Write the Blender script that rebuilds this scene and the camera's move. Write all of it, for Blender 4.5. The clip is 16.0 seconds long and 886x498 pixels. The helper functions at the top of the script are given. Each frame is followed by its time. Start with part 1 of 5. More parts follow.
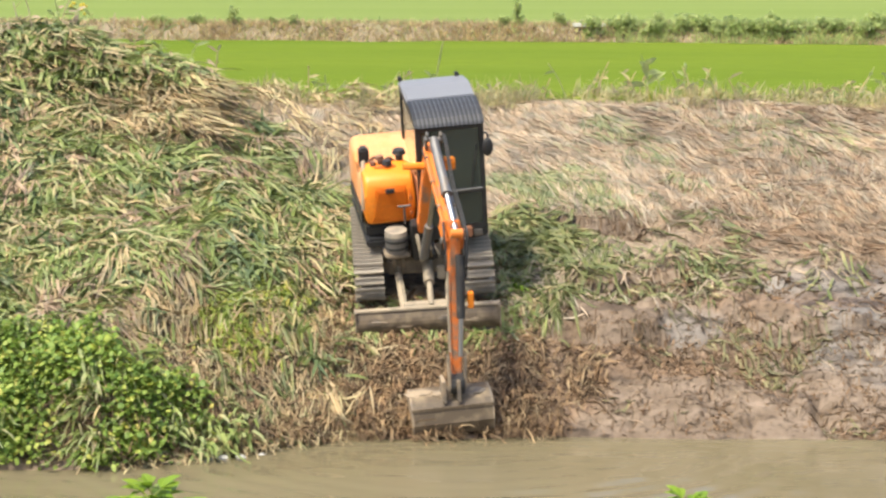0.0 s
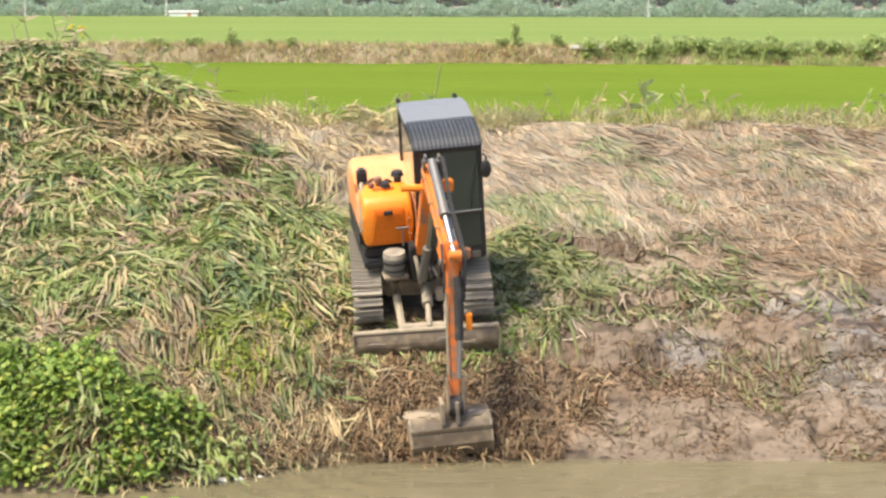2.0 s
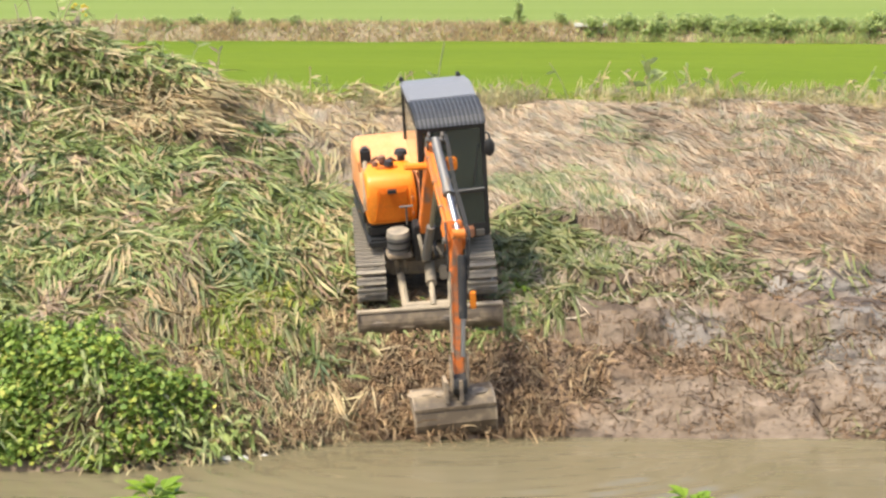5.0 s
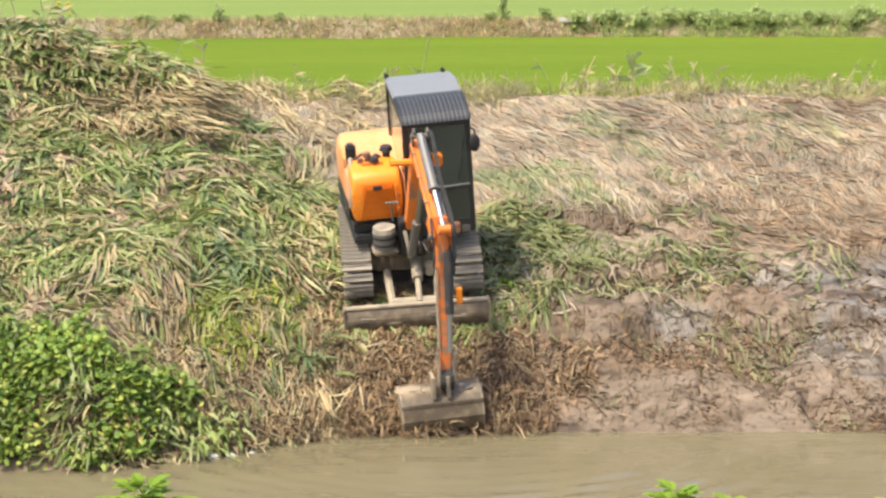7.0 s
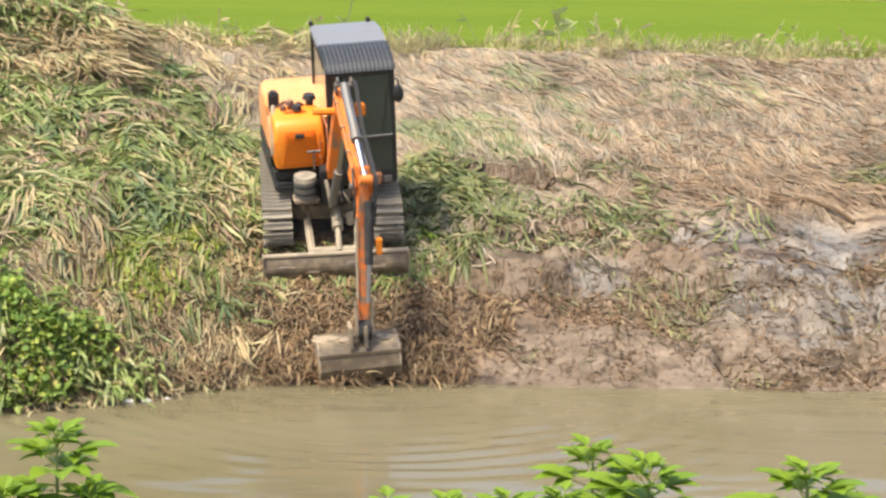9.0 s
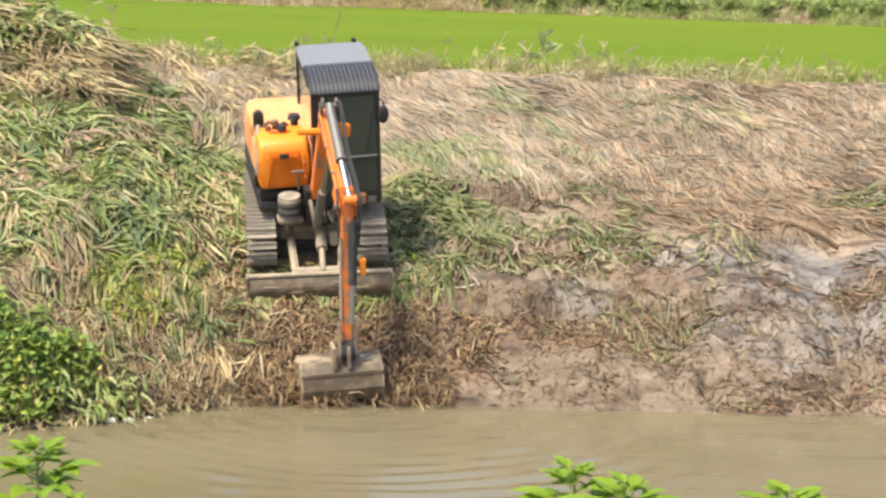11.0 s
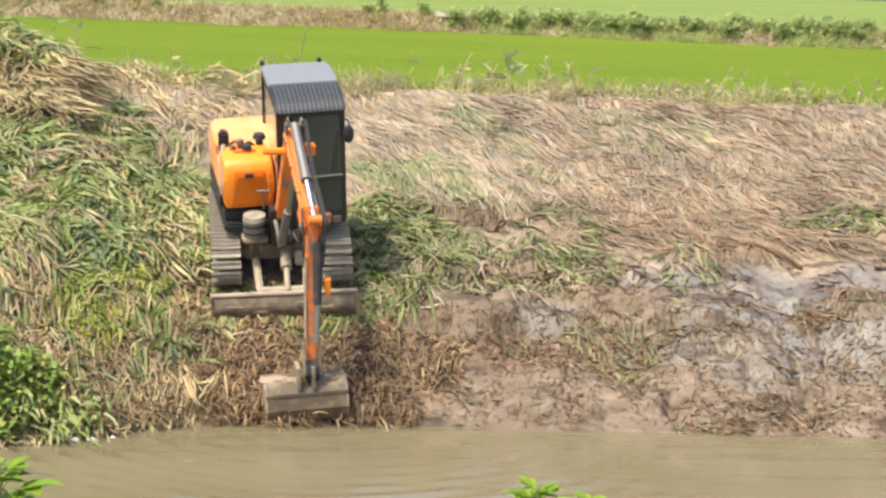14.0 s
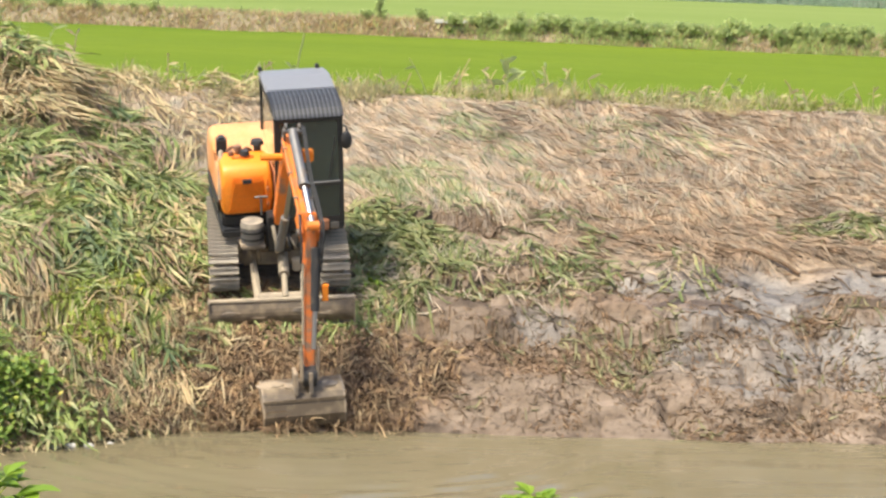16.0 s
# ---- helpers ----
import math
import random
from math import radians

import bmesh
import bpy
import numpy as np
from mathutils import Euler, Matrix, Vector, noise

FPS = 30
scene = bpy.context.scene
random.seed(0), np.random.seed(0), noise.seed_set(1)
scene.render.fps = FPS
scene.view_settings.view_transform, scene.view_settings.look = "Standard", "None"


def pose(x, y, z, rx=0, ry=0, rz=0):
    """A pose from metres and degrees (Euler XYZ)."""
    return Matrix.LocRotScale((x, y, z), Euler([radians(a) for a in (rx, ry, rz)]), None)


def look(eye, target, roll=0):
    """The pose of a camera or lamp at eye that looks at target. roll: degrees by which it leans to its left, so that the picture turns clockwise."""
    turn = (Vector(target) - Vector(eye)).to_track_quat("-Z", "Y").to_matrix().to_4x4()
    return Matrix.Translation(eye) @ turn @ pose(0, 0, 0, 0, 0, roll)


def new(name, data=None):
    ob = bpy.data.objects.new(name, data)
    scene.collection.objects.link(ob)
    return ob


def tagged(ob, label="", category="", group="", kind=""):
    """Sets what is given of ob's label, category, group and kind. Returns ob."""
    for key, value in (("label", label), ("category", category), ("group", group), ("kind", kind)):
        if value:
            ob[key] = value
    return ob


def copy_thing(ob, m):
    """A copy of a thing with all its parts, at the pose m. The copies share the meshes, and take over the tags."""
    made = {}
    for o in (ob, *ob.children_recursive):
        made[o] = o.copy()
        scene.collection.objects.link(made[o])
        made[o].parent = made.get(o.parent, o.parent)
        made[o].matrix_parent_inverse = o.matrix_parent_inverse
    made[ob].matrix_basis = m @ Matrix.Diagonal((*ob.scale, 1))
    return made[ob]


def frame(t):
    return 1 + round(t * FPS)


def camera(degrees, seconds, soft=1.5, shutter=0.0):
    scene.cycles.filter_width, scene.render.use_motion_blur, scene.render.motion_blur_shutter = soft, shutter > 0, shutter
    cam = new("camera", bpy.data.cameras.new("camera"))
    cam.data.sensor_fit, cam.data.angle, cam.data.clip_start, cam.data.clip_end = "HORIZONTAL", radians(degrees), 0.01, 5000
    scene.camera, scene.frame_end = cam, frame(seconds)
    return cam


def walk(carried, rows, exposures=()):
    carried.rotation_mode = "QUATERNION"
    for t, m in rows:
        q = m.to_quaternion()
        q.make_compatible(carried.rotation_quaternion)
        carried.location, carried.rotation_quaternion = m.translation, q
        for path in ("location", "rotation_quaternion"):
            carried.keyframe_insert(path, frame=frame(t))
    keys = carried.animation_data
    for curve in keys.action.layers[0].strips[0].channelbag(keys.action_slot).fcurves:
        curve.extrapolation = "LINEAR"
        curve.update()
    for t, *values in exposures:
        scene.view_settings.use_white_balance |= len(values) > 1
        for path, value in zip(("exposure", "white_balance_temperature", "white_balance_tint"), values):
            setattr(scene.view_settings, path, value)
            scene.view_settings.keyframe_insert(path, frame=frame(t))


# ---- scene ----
# camera and its walk: a long lens turning where it stands, on the near bank
cam = camera(24, 16.0, soft=2.55)
PATH = [
    (0.0, pose(0, 0, 5.8, 82.671, -0.104, 0.178)),
    (0.5, pose(0, 0, 5.8, 82.827, -0.115, 0.043)),
    (1.0, pose(0, 0, 5.8, 83.040, 0.008, -0.056)),
    (1.5, pose(0, 0, 5.8, 83.182, -0.000, 0.000)),
    (2.0, pose(0, 0, 5.8, 83.271, -0.046, 0.126)),
    (2.5, pose(0, 0, 5.8, 83.229, -0.108, 0.155)),
    (3.0, pose(0, 0, 5.8, 83.303, -0.136, 0.181)),
    (3.5, pose(0, 0, 5.8, 83.331, -0.006, 0.123)),
    (4.0, pose(0, 0, 5.8, 83.107, -0.026, 0.158)),
    (6.5, pose(0, 0, 5.8, 82.524, 0.292, 0.185)),
    (7.0, pose(0, 0, 5.8, 82.566, 0.430, -0.222)),
    (7.5, pose(0, 0, 5.8, 82.687, 0.455, -0.922)),
    (8.0, pose(0, 0, 5.8, 82.803, 0.139, -1.665)),
    (8.3, pose(0, 0, 5.8, 82.705, -0.384, -1.873)),
    (8.5, pose(0, 0, 5.8, 81.188, -0.648, -1.933)),
    (9.0, pose(0, 0, 5.8, 81.236, -1.263, -2.191)),
    (11.5, pose(0, 0, 5.8, 82.015, -1.809, -2.572)),
    (12.0, pose(0, 0, 5.8, 82.193, -1.809, -2.677)),
    (12.5, pose(0, 0, 5.8, 82.312, -1.922, -2.887)),
    (13.0, pose(0, 0, 5.8, 82.172, -1.788, -3.136)),
    (13.5, pose(0, 0, 5.8, 82.027, -2.004, -3.230)),
    (14.0, pose(0, 0, 5.8, 82.409, -2.076, -3.495)),
    (14.5, pose(0, 0, 5.8, 82.863, -2.207, -3.615)),
    (15.0, pose(0, 0, 5.8, 82.948, -2.279, -3.607)),
    (15.5, pose(0, 0, 5.8, 82.772, -2.277, -3.543)),
    (16.0, pose(0, 0, 5.8, 82.580, -2.161, -3.548)),
]
walk(cam, PATH)

# ---- world, sun, exposure ----
world = bpy.data.worlds.new("sky")
scene.world = world
world.use_nodes = True
wn = world.node_tree.nodes
sky = wn.new("ShaderNodeTexSky")
sky.sky_type, sky.sun_disc = "NISHITA", False
sky.sun_elevation, sky.sun_rotation = radians(60), radians(225)
sky.air_density, sky.dust_density, sky.ozone_density = 1.0, 4.0, 1.0
wn["Background"].inputs[1].default_value = 0.15
world.node_tree.links.new(sky.outputs[0], wn["Background"].inputs[0])
sun = new("sun", bpy.data.lights.new("sun", "SUN"))
sun.data.energy, sun.data.angle, sun.data.color = 2.75, radians(7), (1.0, 0.925, 0.74)
sun.matrix_world = look((-24, -24, 58), (0, 0, 0))
scene.view_settings.exposure = 1.06

# ---- materials ----


def material(name, rough=0.8, metal=0.0):
    m = bpy.data.materials.new(name)
    m.use_nodes = True
    b = m.node_tree.nodes["Principled BSDF"]
    b.inputs["Roughness"].default_value, b.inputs["Metallic"].default_value = rough, metal
    return m, m.node_tree, b


def ramp(tree, fac, stops):
    r = tree.nodes.new("ShaderNodeValToRGB")
    while len(r.color_ramp.elements) < len(stops):
        r.color_ramp.elements.new(0.5)
    for e, (at, col) in zip(r.color_ramp.elements, stops):
        e.position, e.color = at, (*col, 1)
    tree.links.new(fac, r.inputs[0])
    return r.outputs[0]


def noise_tex(tree, scale, detail=4, stretch=(1, 1, 1)):
    c, mp, n = (tree.nodes.new("ShaderNode" + k) for k in ("TexCoord", "Mapping", "TexNoise"))
    mp.inputs["Scale"].default_value = stretch
    n.inputs["Scale"].default_value, n.inputs["Detail"].default_value = scale, detail
    tree.links.new(c.outputs["Object"], mp.inputs[0])
    tree.links.new(mp.outputs[0], n.inputs[0])
    return n.outputs["Fac"]


def mix(tree, fac, a, b, how="MIX"):
    n = tree.nodes.new("ShaderNodeMix")
    n.data_type, n.blend_type = "RGBA", how
    for sock, v in ((n.inputs[0], fac), (n.inputs[6], a), (n.inputs[7], b)):
        if isinstance(v, (int, float)):
            sock.default_value = v
        elif isinstance(v, tuple):
            sock.default_value = (*v, 1)
        else:
            tree.links.new(v, sock)
    return n.outputs[2]


def bump(tree, bsdf, height, strength=0.3, distance=0.02):
    n = tree.nodes.new("ShaderNodeBump")
    n.inputs["Strength"].default_value, n.inputs["Distance"].default_value = strength, distance
    tree.links.new(height, n.inputs["Height"])
    tree.links.new(n.outputs[0], bsdf.inputs["Normal"])


def leaf_material(name, stops, rough=0.55, through_light=0.25):
    """Leaves and stems: each one its own shade, with patches of age over them."""
    m, t, b = material(name, rough)
    b.inputs["Specular IOR Level"].default_value = 0.3
    g = t.nodes.new("ShaderNodeNewGeometry")
    col = ramp(t, g.outputs["Random Per Island"], stops)
    patch = ramp(t, noise_tex(t, 1.1, 3), [(0.3, (0.72, 0.72, 0.72)), (0.7, (1.12, 1.1, 1.05))])
    col = mix(t, 1.0, col, patch, "MULTIPLY")
    small = ramp(t, noise_tex(t, 5.0, 2), [(0.35, (0.8, 0.86, 0.85)), (0.65, (1.14, 1.08, 0.95))])
    col = mix(t, 1.0, col, small, "MULTIPLY")
    t.links.new(col, b.inputs["Base Color"])
    tr = t.nodes.new("ShaderNodeBsdfTranslucent")
    t.links.new(col, tr.inputs[0])
    ms = t.nodes.new("ShaderNodeMixShader")
    ms.inputs[0].default_value = through_light
    t.links.new(b.outputs[0], ms.inputs[1])
    t.links.new(tr.outputs[0], ms.inputs[2])
    t.links.new(ms.outputs[0], t.nodes["Material Output"].inputs[0])
    return m


def worn_material(name, col, dirt, rough, metal=0.0, amount=0.5, scale=3.0):
    """Paint, steel or rubber with dried mud in blotches and a fine grain."""
    m, t, b = material(name, rough, metal)
    n1 = ramp(t, noise_tex(t, scale, 6), [(amount, (0, 0, 0)), (min(amount + 0.25, 1), (1, 1, 1))])
    n2 = ramp(t, noise_tex(t, scale * 14, 3), [(0.35, (0.9, 0.9, 0.9)), (0.7, (1.06, 1.06, 1.06))])
    c = mix(t, n1, tuple(col), tuple(dirt))
    t.links.new(mix(t, 1.0, c, n2, "MULTIPLY"), b.inputs["Base Color"])
    t.links.new(ramp(t, n1, [(0, (rough,) * 3), (1, (0.9,) * 3)]), b.inputs["Roughness"])
    bump(t, b, noise_tex(t, scale * 8, 4), 0.15, 0.01)
    return m


MUD = (0.25, 0.185, 0.125)
ORANGE = worn_material("orange_paint", (0.82, 0.245, 0.018), (0.55, 0.22, 0.06), 0.4, 0, 0.62)
ORANGE_OLD = worn_material("scuffed_orange_paint", (0.68, 0.185, 0.025), (0.27, 0.16, 0.1), 0.5, 0, 0.5, 7)
FADED = worn_material("sun_bleached_orange", (0.66, 0.255, 0.075), (0.62, 0.32, 0.15), 0.5, 0, 0.4, 2)
WETMUD = worn_material("wet_mud_steel", (0.09, 0.066, 0.042), (0.215, 0.165, 0.105), 0.6, 0, 0.44, 6)
TRACKMUD = worn_material("track_mud_steel", (0.22, 0.195, 0.16), (0.40, 0.345, 0.265), 0.75, 0.1, 0.38, 4)
BLACK = worn_material("black_paint", (0.018, 0.019, 0.021), (0.06, 0.055, 0.05), 0.45, 0, 0.6)
ROOF = worn_material("roof_paint", (0.165, 0.172, 0.19), (0.23, 0.228, 0.225), 0.5, 0, 0.6, 9)
RIDGE_LIT = worn_material("visor_ridge_highlight", (0.058, 0.061, 0.068), (0.095, 0.097, 0.102), 0.42, 0, 0.55, 12)
ARM_PAINT = worn_material("worn_arm_paint", (0.60, 0.16, 0.03), (0.23, 0.15, 0.1), 0.6, 0, 0.4, 9)
RUST = worn_material("rusty_cap", (0.16, 0.075, 0.045), (0.3, 0.2, 0.14), 0.8, 0, 0.5, 12)
GREY = worn_material("grey_steel", (0.17, 0.165, 0.16), MUD, 0.45, 0.5, 0.5, 6)
MUDDY = worn_material("muddy_steel", (0.13, 0.11, 0.09), (0.30, 0.235, 0.16), 0.7, 0.1, 0.33, 4)
DRYMUD = worn_material("dried_mud_steel", (0.24, 0.2, 0.145), (0.33, 0.27, 0.19), 0.85, 0, 0.35, 5)
CHROME, _t, _b = material("chrome_rod", 0.34, 1.0)
_b.inputs["Base Color"].default_value = (0.4, 0.4, 0.41, 1)
RUBBER = worn_material("black_rubber", (0.022, 0.022, 0.023), (0.09, 0.075, 0.06), 0.6, 0, 0.55, 8)
INSIDE, _t, _b = material("cab_inside", 0.8)
_b.inputs["Base Color"].default_value = (0.02, 0.021, 0.02, 1)
SKIRT = worn_material("faded_red_panel", (0.45, 0.16, 0.07), (0.3, 0.17, 0.1), 0.5, 0, 0.5)
WHITE = worn_material("white_wall", (0.75, 0.74, 0.7), (0.6, 0.58, 0.52), 0.7, 0, 0.55, 0.4)
CONCRETE = worn_material("grey_concrete", (0.5, 0.49, 0.46), (0.38, 0.36, 0.33), 0.8, 0, 0.5, 0.5)

GLASS, _t, _b = material("tinted_glass", 0.08)
_b.inputs["Base Color"].default_value = (0.065, 0.082, 0.068, 1)
_b.inputs["Transmission Weight"].default_value = 0.4
_b.inputs["IOR"].default_value = 1.45

CLEAR, _t, _b = material("clear_glass", 0.03)
_b.inputs["Base Color"].default_value = (0.8, 0.82, 0.8, 1)
_b.inputs["Transmission Weight"].default_value = 1.0
_b.inputs["IOR"].default_value = 1.1

GREEN_REED = leaf_material("cut_reed_leaf", [(0, (0.135, 0.185, 0.0513)), (0.3, (0.205, 0.264, 0.0855)), (0.55, (0.276, 0.331, 0.137)), (0.75, (0.352, 0.387, 0.194)), (0.88, (0.435, 0.404, 0.228)), (1, (0.517, 0.416, 0.251))], 0.45)
DARK_REED = leaf_material("fresh_reed_leaf", [(0, (0.0708, 0.112, 0.047)), (0.5, (0.121, 0.174, 0.0784)), (1, (0.202, 0.252, 0.136))], 0.45)
STRAW = leaf_material("dry_straw", [(0, (0.323, 0.247, 0.189)), (0.35, (0.399, 0.318, 0.252)), (0.7, (0.465, 0.38, 0.31)), (0.9, (0.522, 0.446, 0.373)), (1, (0.314, 0.323, 0.204))], 0.7, 0.15)
BROWN_STRAW = leaf_material("brown_straw", [(0, (0.199, 0.138, 0.0996)), (0.4, (0.276, 0.2, 0.147)), (0.8, (0.346, 0.259, 0.195)), (1, (0.398, 0.32, 0.243))], 0.75, 0.1)
ROOTS = leaf_material("brown_roots", [(0, (0.0741, 0.0449, 0.0277)), (0.5, (0.168, 0.109, 0.0643)), (0.85, (0.267, 0.185, 0.114)), (1, (0.375, 0.282, 0.178))], 0.8, 0.05)
DEBRIS = leaf_material("wet_dark_debris", [(0, (0.08, 0.0503, 0.0316)), (0.6, (0.139, 0.089, 0.0541)), (1, (0.224, 0.15, 0.0947))], 0.7, 0.05)
OLIVE_REED = leaf_material("olive_reed_leaf", [(0, (0.095, 0.12, 0.04)), (0.4, (0.165, 0.195, 0.075)), (0.75, (0.25, 0.265, 0.125)), (1, (0.36, 0.32, 0.19))], 0.5)
BANK_LEAF = leaf_material("bank_weed_leaf", [(0, (0.132, 0.227, 0.0528)), (0.4, (0.225, 0.335, 0.0726)), (0.75, (0.318, 0.431, 0.099)), (0.93, (0.476, 0.526, 0.132)), (1, (0.596, 0.538, 0.158))], 0.5, 0.4)
HAY = leaf_material("tan_hay", [(0, (0.296, 0.215, 0.127)), (0.35, (0.41, 0.316, 0.196)), (0.7, (0.524, 0.424, 0.276)), (1, (0.456, 0.418, 0.241))], 0.7, 0.15)
PALE_REED = leaf_material("pale_reed_leaf", [(0, (0.158, 0.186, 0.0837)), (0.5, (0.242, 0.27, 0.14)), (1, (0.353, 0.353, 0.223))], 0.5)
WILTED = leaf_material("wilted_leaf", [(0, (0.078, 0.0741, 0.0351)), (0.5, (0.148, 0.144, 0.0702)), (1, (0.257, 0.242, 0.14))], 0.6, 0.1)
SHRUB = leaf_material("bright_shrub_leaf", [(0, (0.164, 0.226, 0.0425)), (0.4, (0.241, 0.307, 0.0637)), (0.75, (0.307, 0.37, 0.078)), (0.93, (0.428, 0.406, 0.113)), (1, (0.459, 0.361, 0.141))], 0.5, 0.45)
HERB = leaf_material("foreground_leaf", [(0, (0.15, 0.27, 0.025)), (0.6, (0.24, 0.37, 0.035)), (1, (0.37, 0.46, 0.04))], 0.45, 0.35)
# dyke hedge green, lightened in the colour to stand for haze
HAZY_BUSH = leaf_material("hazed_hedge_leaf", [(0, (0.343, 0.437, 0.172)), (0.5, (0.45, 0.542, 0.238)), (1, (0.555, 0.608, 0.304))], 0.7, 0.6)
PALE = leaf_material("pale_dry_grass", [(0, (0.423, 0.359, 0.221)), (0.6, (0.524, 0.46, 0.294)), (1, (0.423, 0.451, 0.23))], 0.8, 0.4)
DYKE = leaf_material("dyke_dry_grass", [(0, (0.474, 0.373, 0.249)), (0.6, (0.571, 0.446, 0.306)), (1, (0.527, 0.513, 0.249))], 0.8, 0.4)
# far woods: distance haze is painted into this pale grey-green
HAZY_LEAF = leaf_material("hazed_tree_leaf", [(0, (0.4, 0.512, 0.431)), (0.5, (0.45, 0.562, 0.488)), (1, (0.5, 0.613, 0.537))], 0.9, 0.5)
TRUNK = worn_material("bark", (0.2, 0.16, 0.12), (0.3, 0.27, 0.22), 0.9, 0, 0.5, 4)
STEM = leaf_material("green_stem", [(0, (0.3, 0.38, 0.16)), (1, (0.45, 0.48, 0.25))], 0.6, 0.4)

RICE, _t, _b = material("rice_canopy", 0.9)
_b.inputs["Specular IOR Level"].default_value = 0.05
_c = ramp(_t, noise_tex(_t, 0.06, 4, (0.35, 1, 1)), [(0.3, (0.091, 0.138, 0.010)), (0.7, (0.118, 0.162, 0.014))])
_c = mix(_t, 1.0, _c, ramp(_t, noise_tex(_t, 2.2, 3, (0.3, 1.6, 1)), [(0.3, (0.82, 0.86, 0.7)), (0.7, (1.1, 1.08, 1.1))]), "MULTIPLY")
_t.links.new(_c, _b.inputs["Base Color"])
# the same rice farther off, its green paled and blued as haze
RICE_HAZED, _t, _b = material("hazed_rice_canopy", 0.9)
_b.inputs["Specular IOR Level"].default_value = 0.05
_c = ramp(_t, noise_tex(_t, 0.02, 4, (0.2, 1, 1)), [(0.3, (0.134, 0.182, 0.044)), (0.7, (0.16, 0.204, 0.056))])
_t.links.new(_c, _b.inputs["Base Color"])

GROUND, _t, _b = material("bank_soil", 0.85)
_a = _t.nodes.new("ShaderNodeAttribute")
_a.attribute_name = "zone"
_s = _t.nodes.new("ShaderNodeSeparateColor")
_t.links.new(_a.outputs["Color"], _s.inputs[0])
_soil = ramp(_t, noise_tex(_t, 3.2, 9, (0.7, 1.5, 1)), [(0.3, (0.12, 0.084, 0.053)), (0.44, (0.16, 0.117, 0.08)), (0.56, (0.195, 0.147, 0.105)), (0.7, (0.235, 0.178, 0.131))])
_wet = ramp(_t, noise_tex(_t, 3.0, 8, (0.6, 1.4, 1)), [(0.3, (0.12, 0.108, 0.094)), (0.55, (0.18, 0.165, 0.147)), (0.75, (0.22, 0.204, 0.182))])
_lit = ramp(_t, noise_tex(_t, 9, 5, (1, 1, 1)), [(0.3, (0.19, 0.14, 0.095)), (0.7, (0.33, 0.26, 0.18))])
_root = ramp(_t, noise_tex(_t, 5, 8), [(0.3, (0.09, 0.055, 0.03)), (0.7, (0.27, 0.175, 0.105))])
_c = mix(_t, _s.outputs[0], _soil, _wet)
_c = mix(_t, _s.outputs[1], _c, _lit)
_c = mix(_t, _s.outputs[2], _c, _root)
_c = mix(_t, 1.0, _c, ramp(_t, noise_tex(_t, 0.75, 5, (0.8, 1.5, 1)), [(0.32, (0.78, 0.76, 0.74)), (0.52, (0.98, 0.98, 0.98)), (0.7, (1.1, 1.08, 1.05))]), "MULTIPLY")
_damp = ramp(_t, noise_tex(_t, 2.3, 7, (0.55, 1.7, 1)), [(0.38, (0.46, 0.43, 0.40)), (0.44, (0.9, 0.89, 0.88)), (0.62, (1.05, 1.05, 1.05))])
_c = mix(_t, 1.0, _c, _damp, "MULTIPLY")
_spot = ramp(_t, noise_tex(_t, 13, 5, (0.6, 1.2, 1)), [(0.33, (0.5, 0.47, 0.44)), (0.42, (0.92, 0.92, 0.92)), (0.65, (1.07, 1.07, 1.07))])
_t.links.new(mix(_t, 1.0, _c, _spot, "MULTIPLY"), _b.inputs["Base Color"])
_t.links.new(ramp(_t, _s.outputs[0], [(0, (0.8,) * 3), (1, (0.4,) * 3)]), _b.inputs["Roughness"])
bump(_t, _b, noise_tex(_t, 14, 8), 0.6, 0.05)

WATER, _t, _b = material("muddy_water", 0.07)
_c = ramp(_t, noise_tex(_t, 0.4, 5, (0.5, 1, 1)), [(0.3, (0.138, 0.117, 0.066)), (0.7, (0.172, 0.147, 0.09))])
_t.links.new(_c, _b.inputs["Base Color"])
_b.inputs["IOR"].default_value = 1.33
bump(_t, _b, noise_tex(_t, 3.0, 4, (0.25, 1.4, 1)), 0.16, 0.03)


# ---- mesh helpers ----
def finish(name, bm, mat, parent=None, smooth=False):
    me = bpy.data.meshes.new(name)
    bmesh.ops.recalc_face_normals(bm, faces=bm.faces)
    bm.to_mesh(me)
    bm.free()
    me.materials.append(mat)
    if smooth:
        me.shade_smooth()
        me.set_sharp_from_angle(angle=radians(38))
    ob = new(name, me)
    ob.parent = parent
    return ob


def part(name, bm, mat, parent, label="", smooth=False):
    return tagged(finish(name, bm, mat, parent, smooth), label)


def bevelled(bm, geom_verts, width):
    edges = {e for v in geom_verts for e in v.link_edges}
    bmesh.ops.bevel(bm, geom=list(edges), offset=width, segments=2, affect="EDGES", clamp_overlap=True)


def box(bm, lo, hi, bev=0.0):
    m = Matrix.LocRotScale([(a + b) / 2 for a, b in zip(lo, hi)], None, [abs(b - a) for a, b in zip(lo, hi)])
    vs = bmesh.ops.create_cube(bm, size=1, matrix=m)["verts"]
    if bev:
        bevelled(bm, vs, bev)
    return bm


def a_box(lo, hi, bev=0.0):
    return box(bmesh.new(), lo, hi, bev)


def rod(bm, a, b, r1, r2=None, sides=12):
    a, b = Vector(a), Vector(b)
    q = (b - a).to_track_quat("Z", "Y").to_matrix().to_4x4()
    bmesh.ops.create_cone(bm, cap_ends=True, segments=sides, radius1=r1, radius2=r1 if r2 is None else r2, depth=(b - a).length, matrix=Matrix.Translation((a + b) / 2) @ q)
    return bm


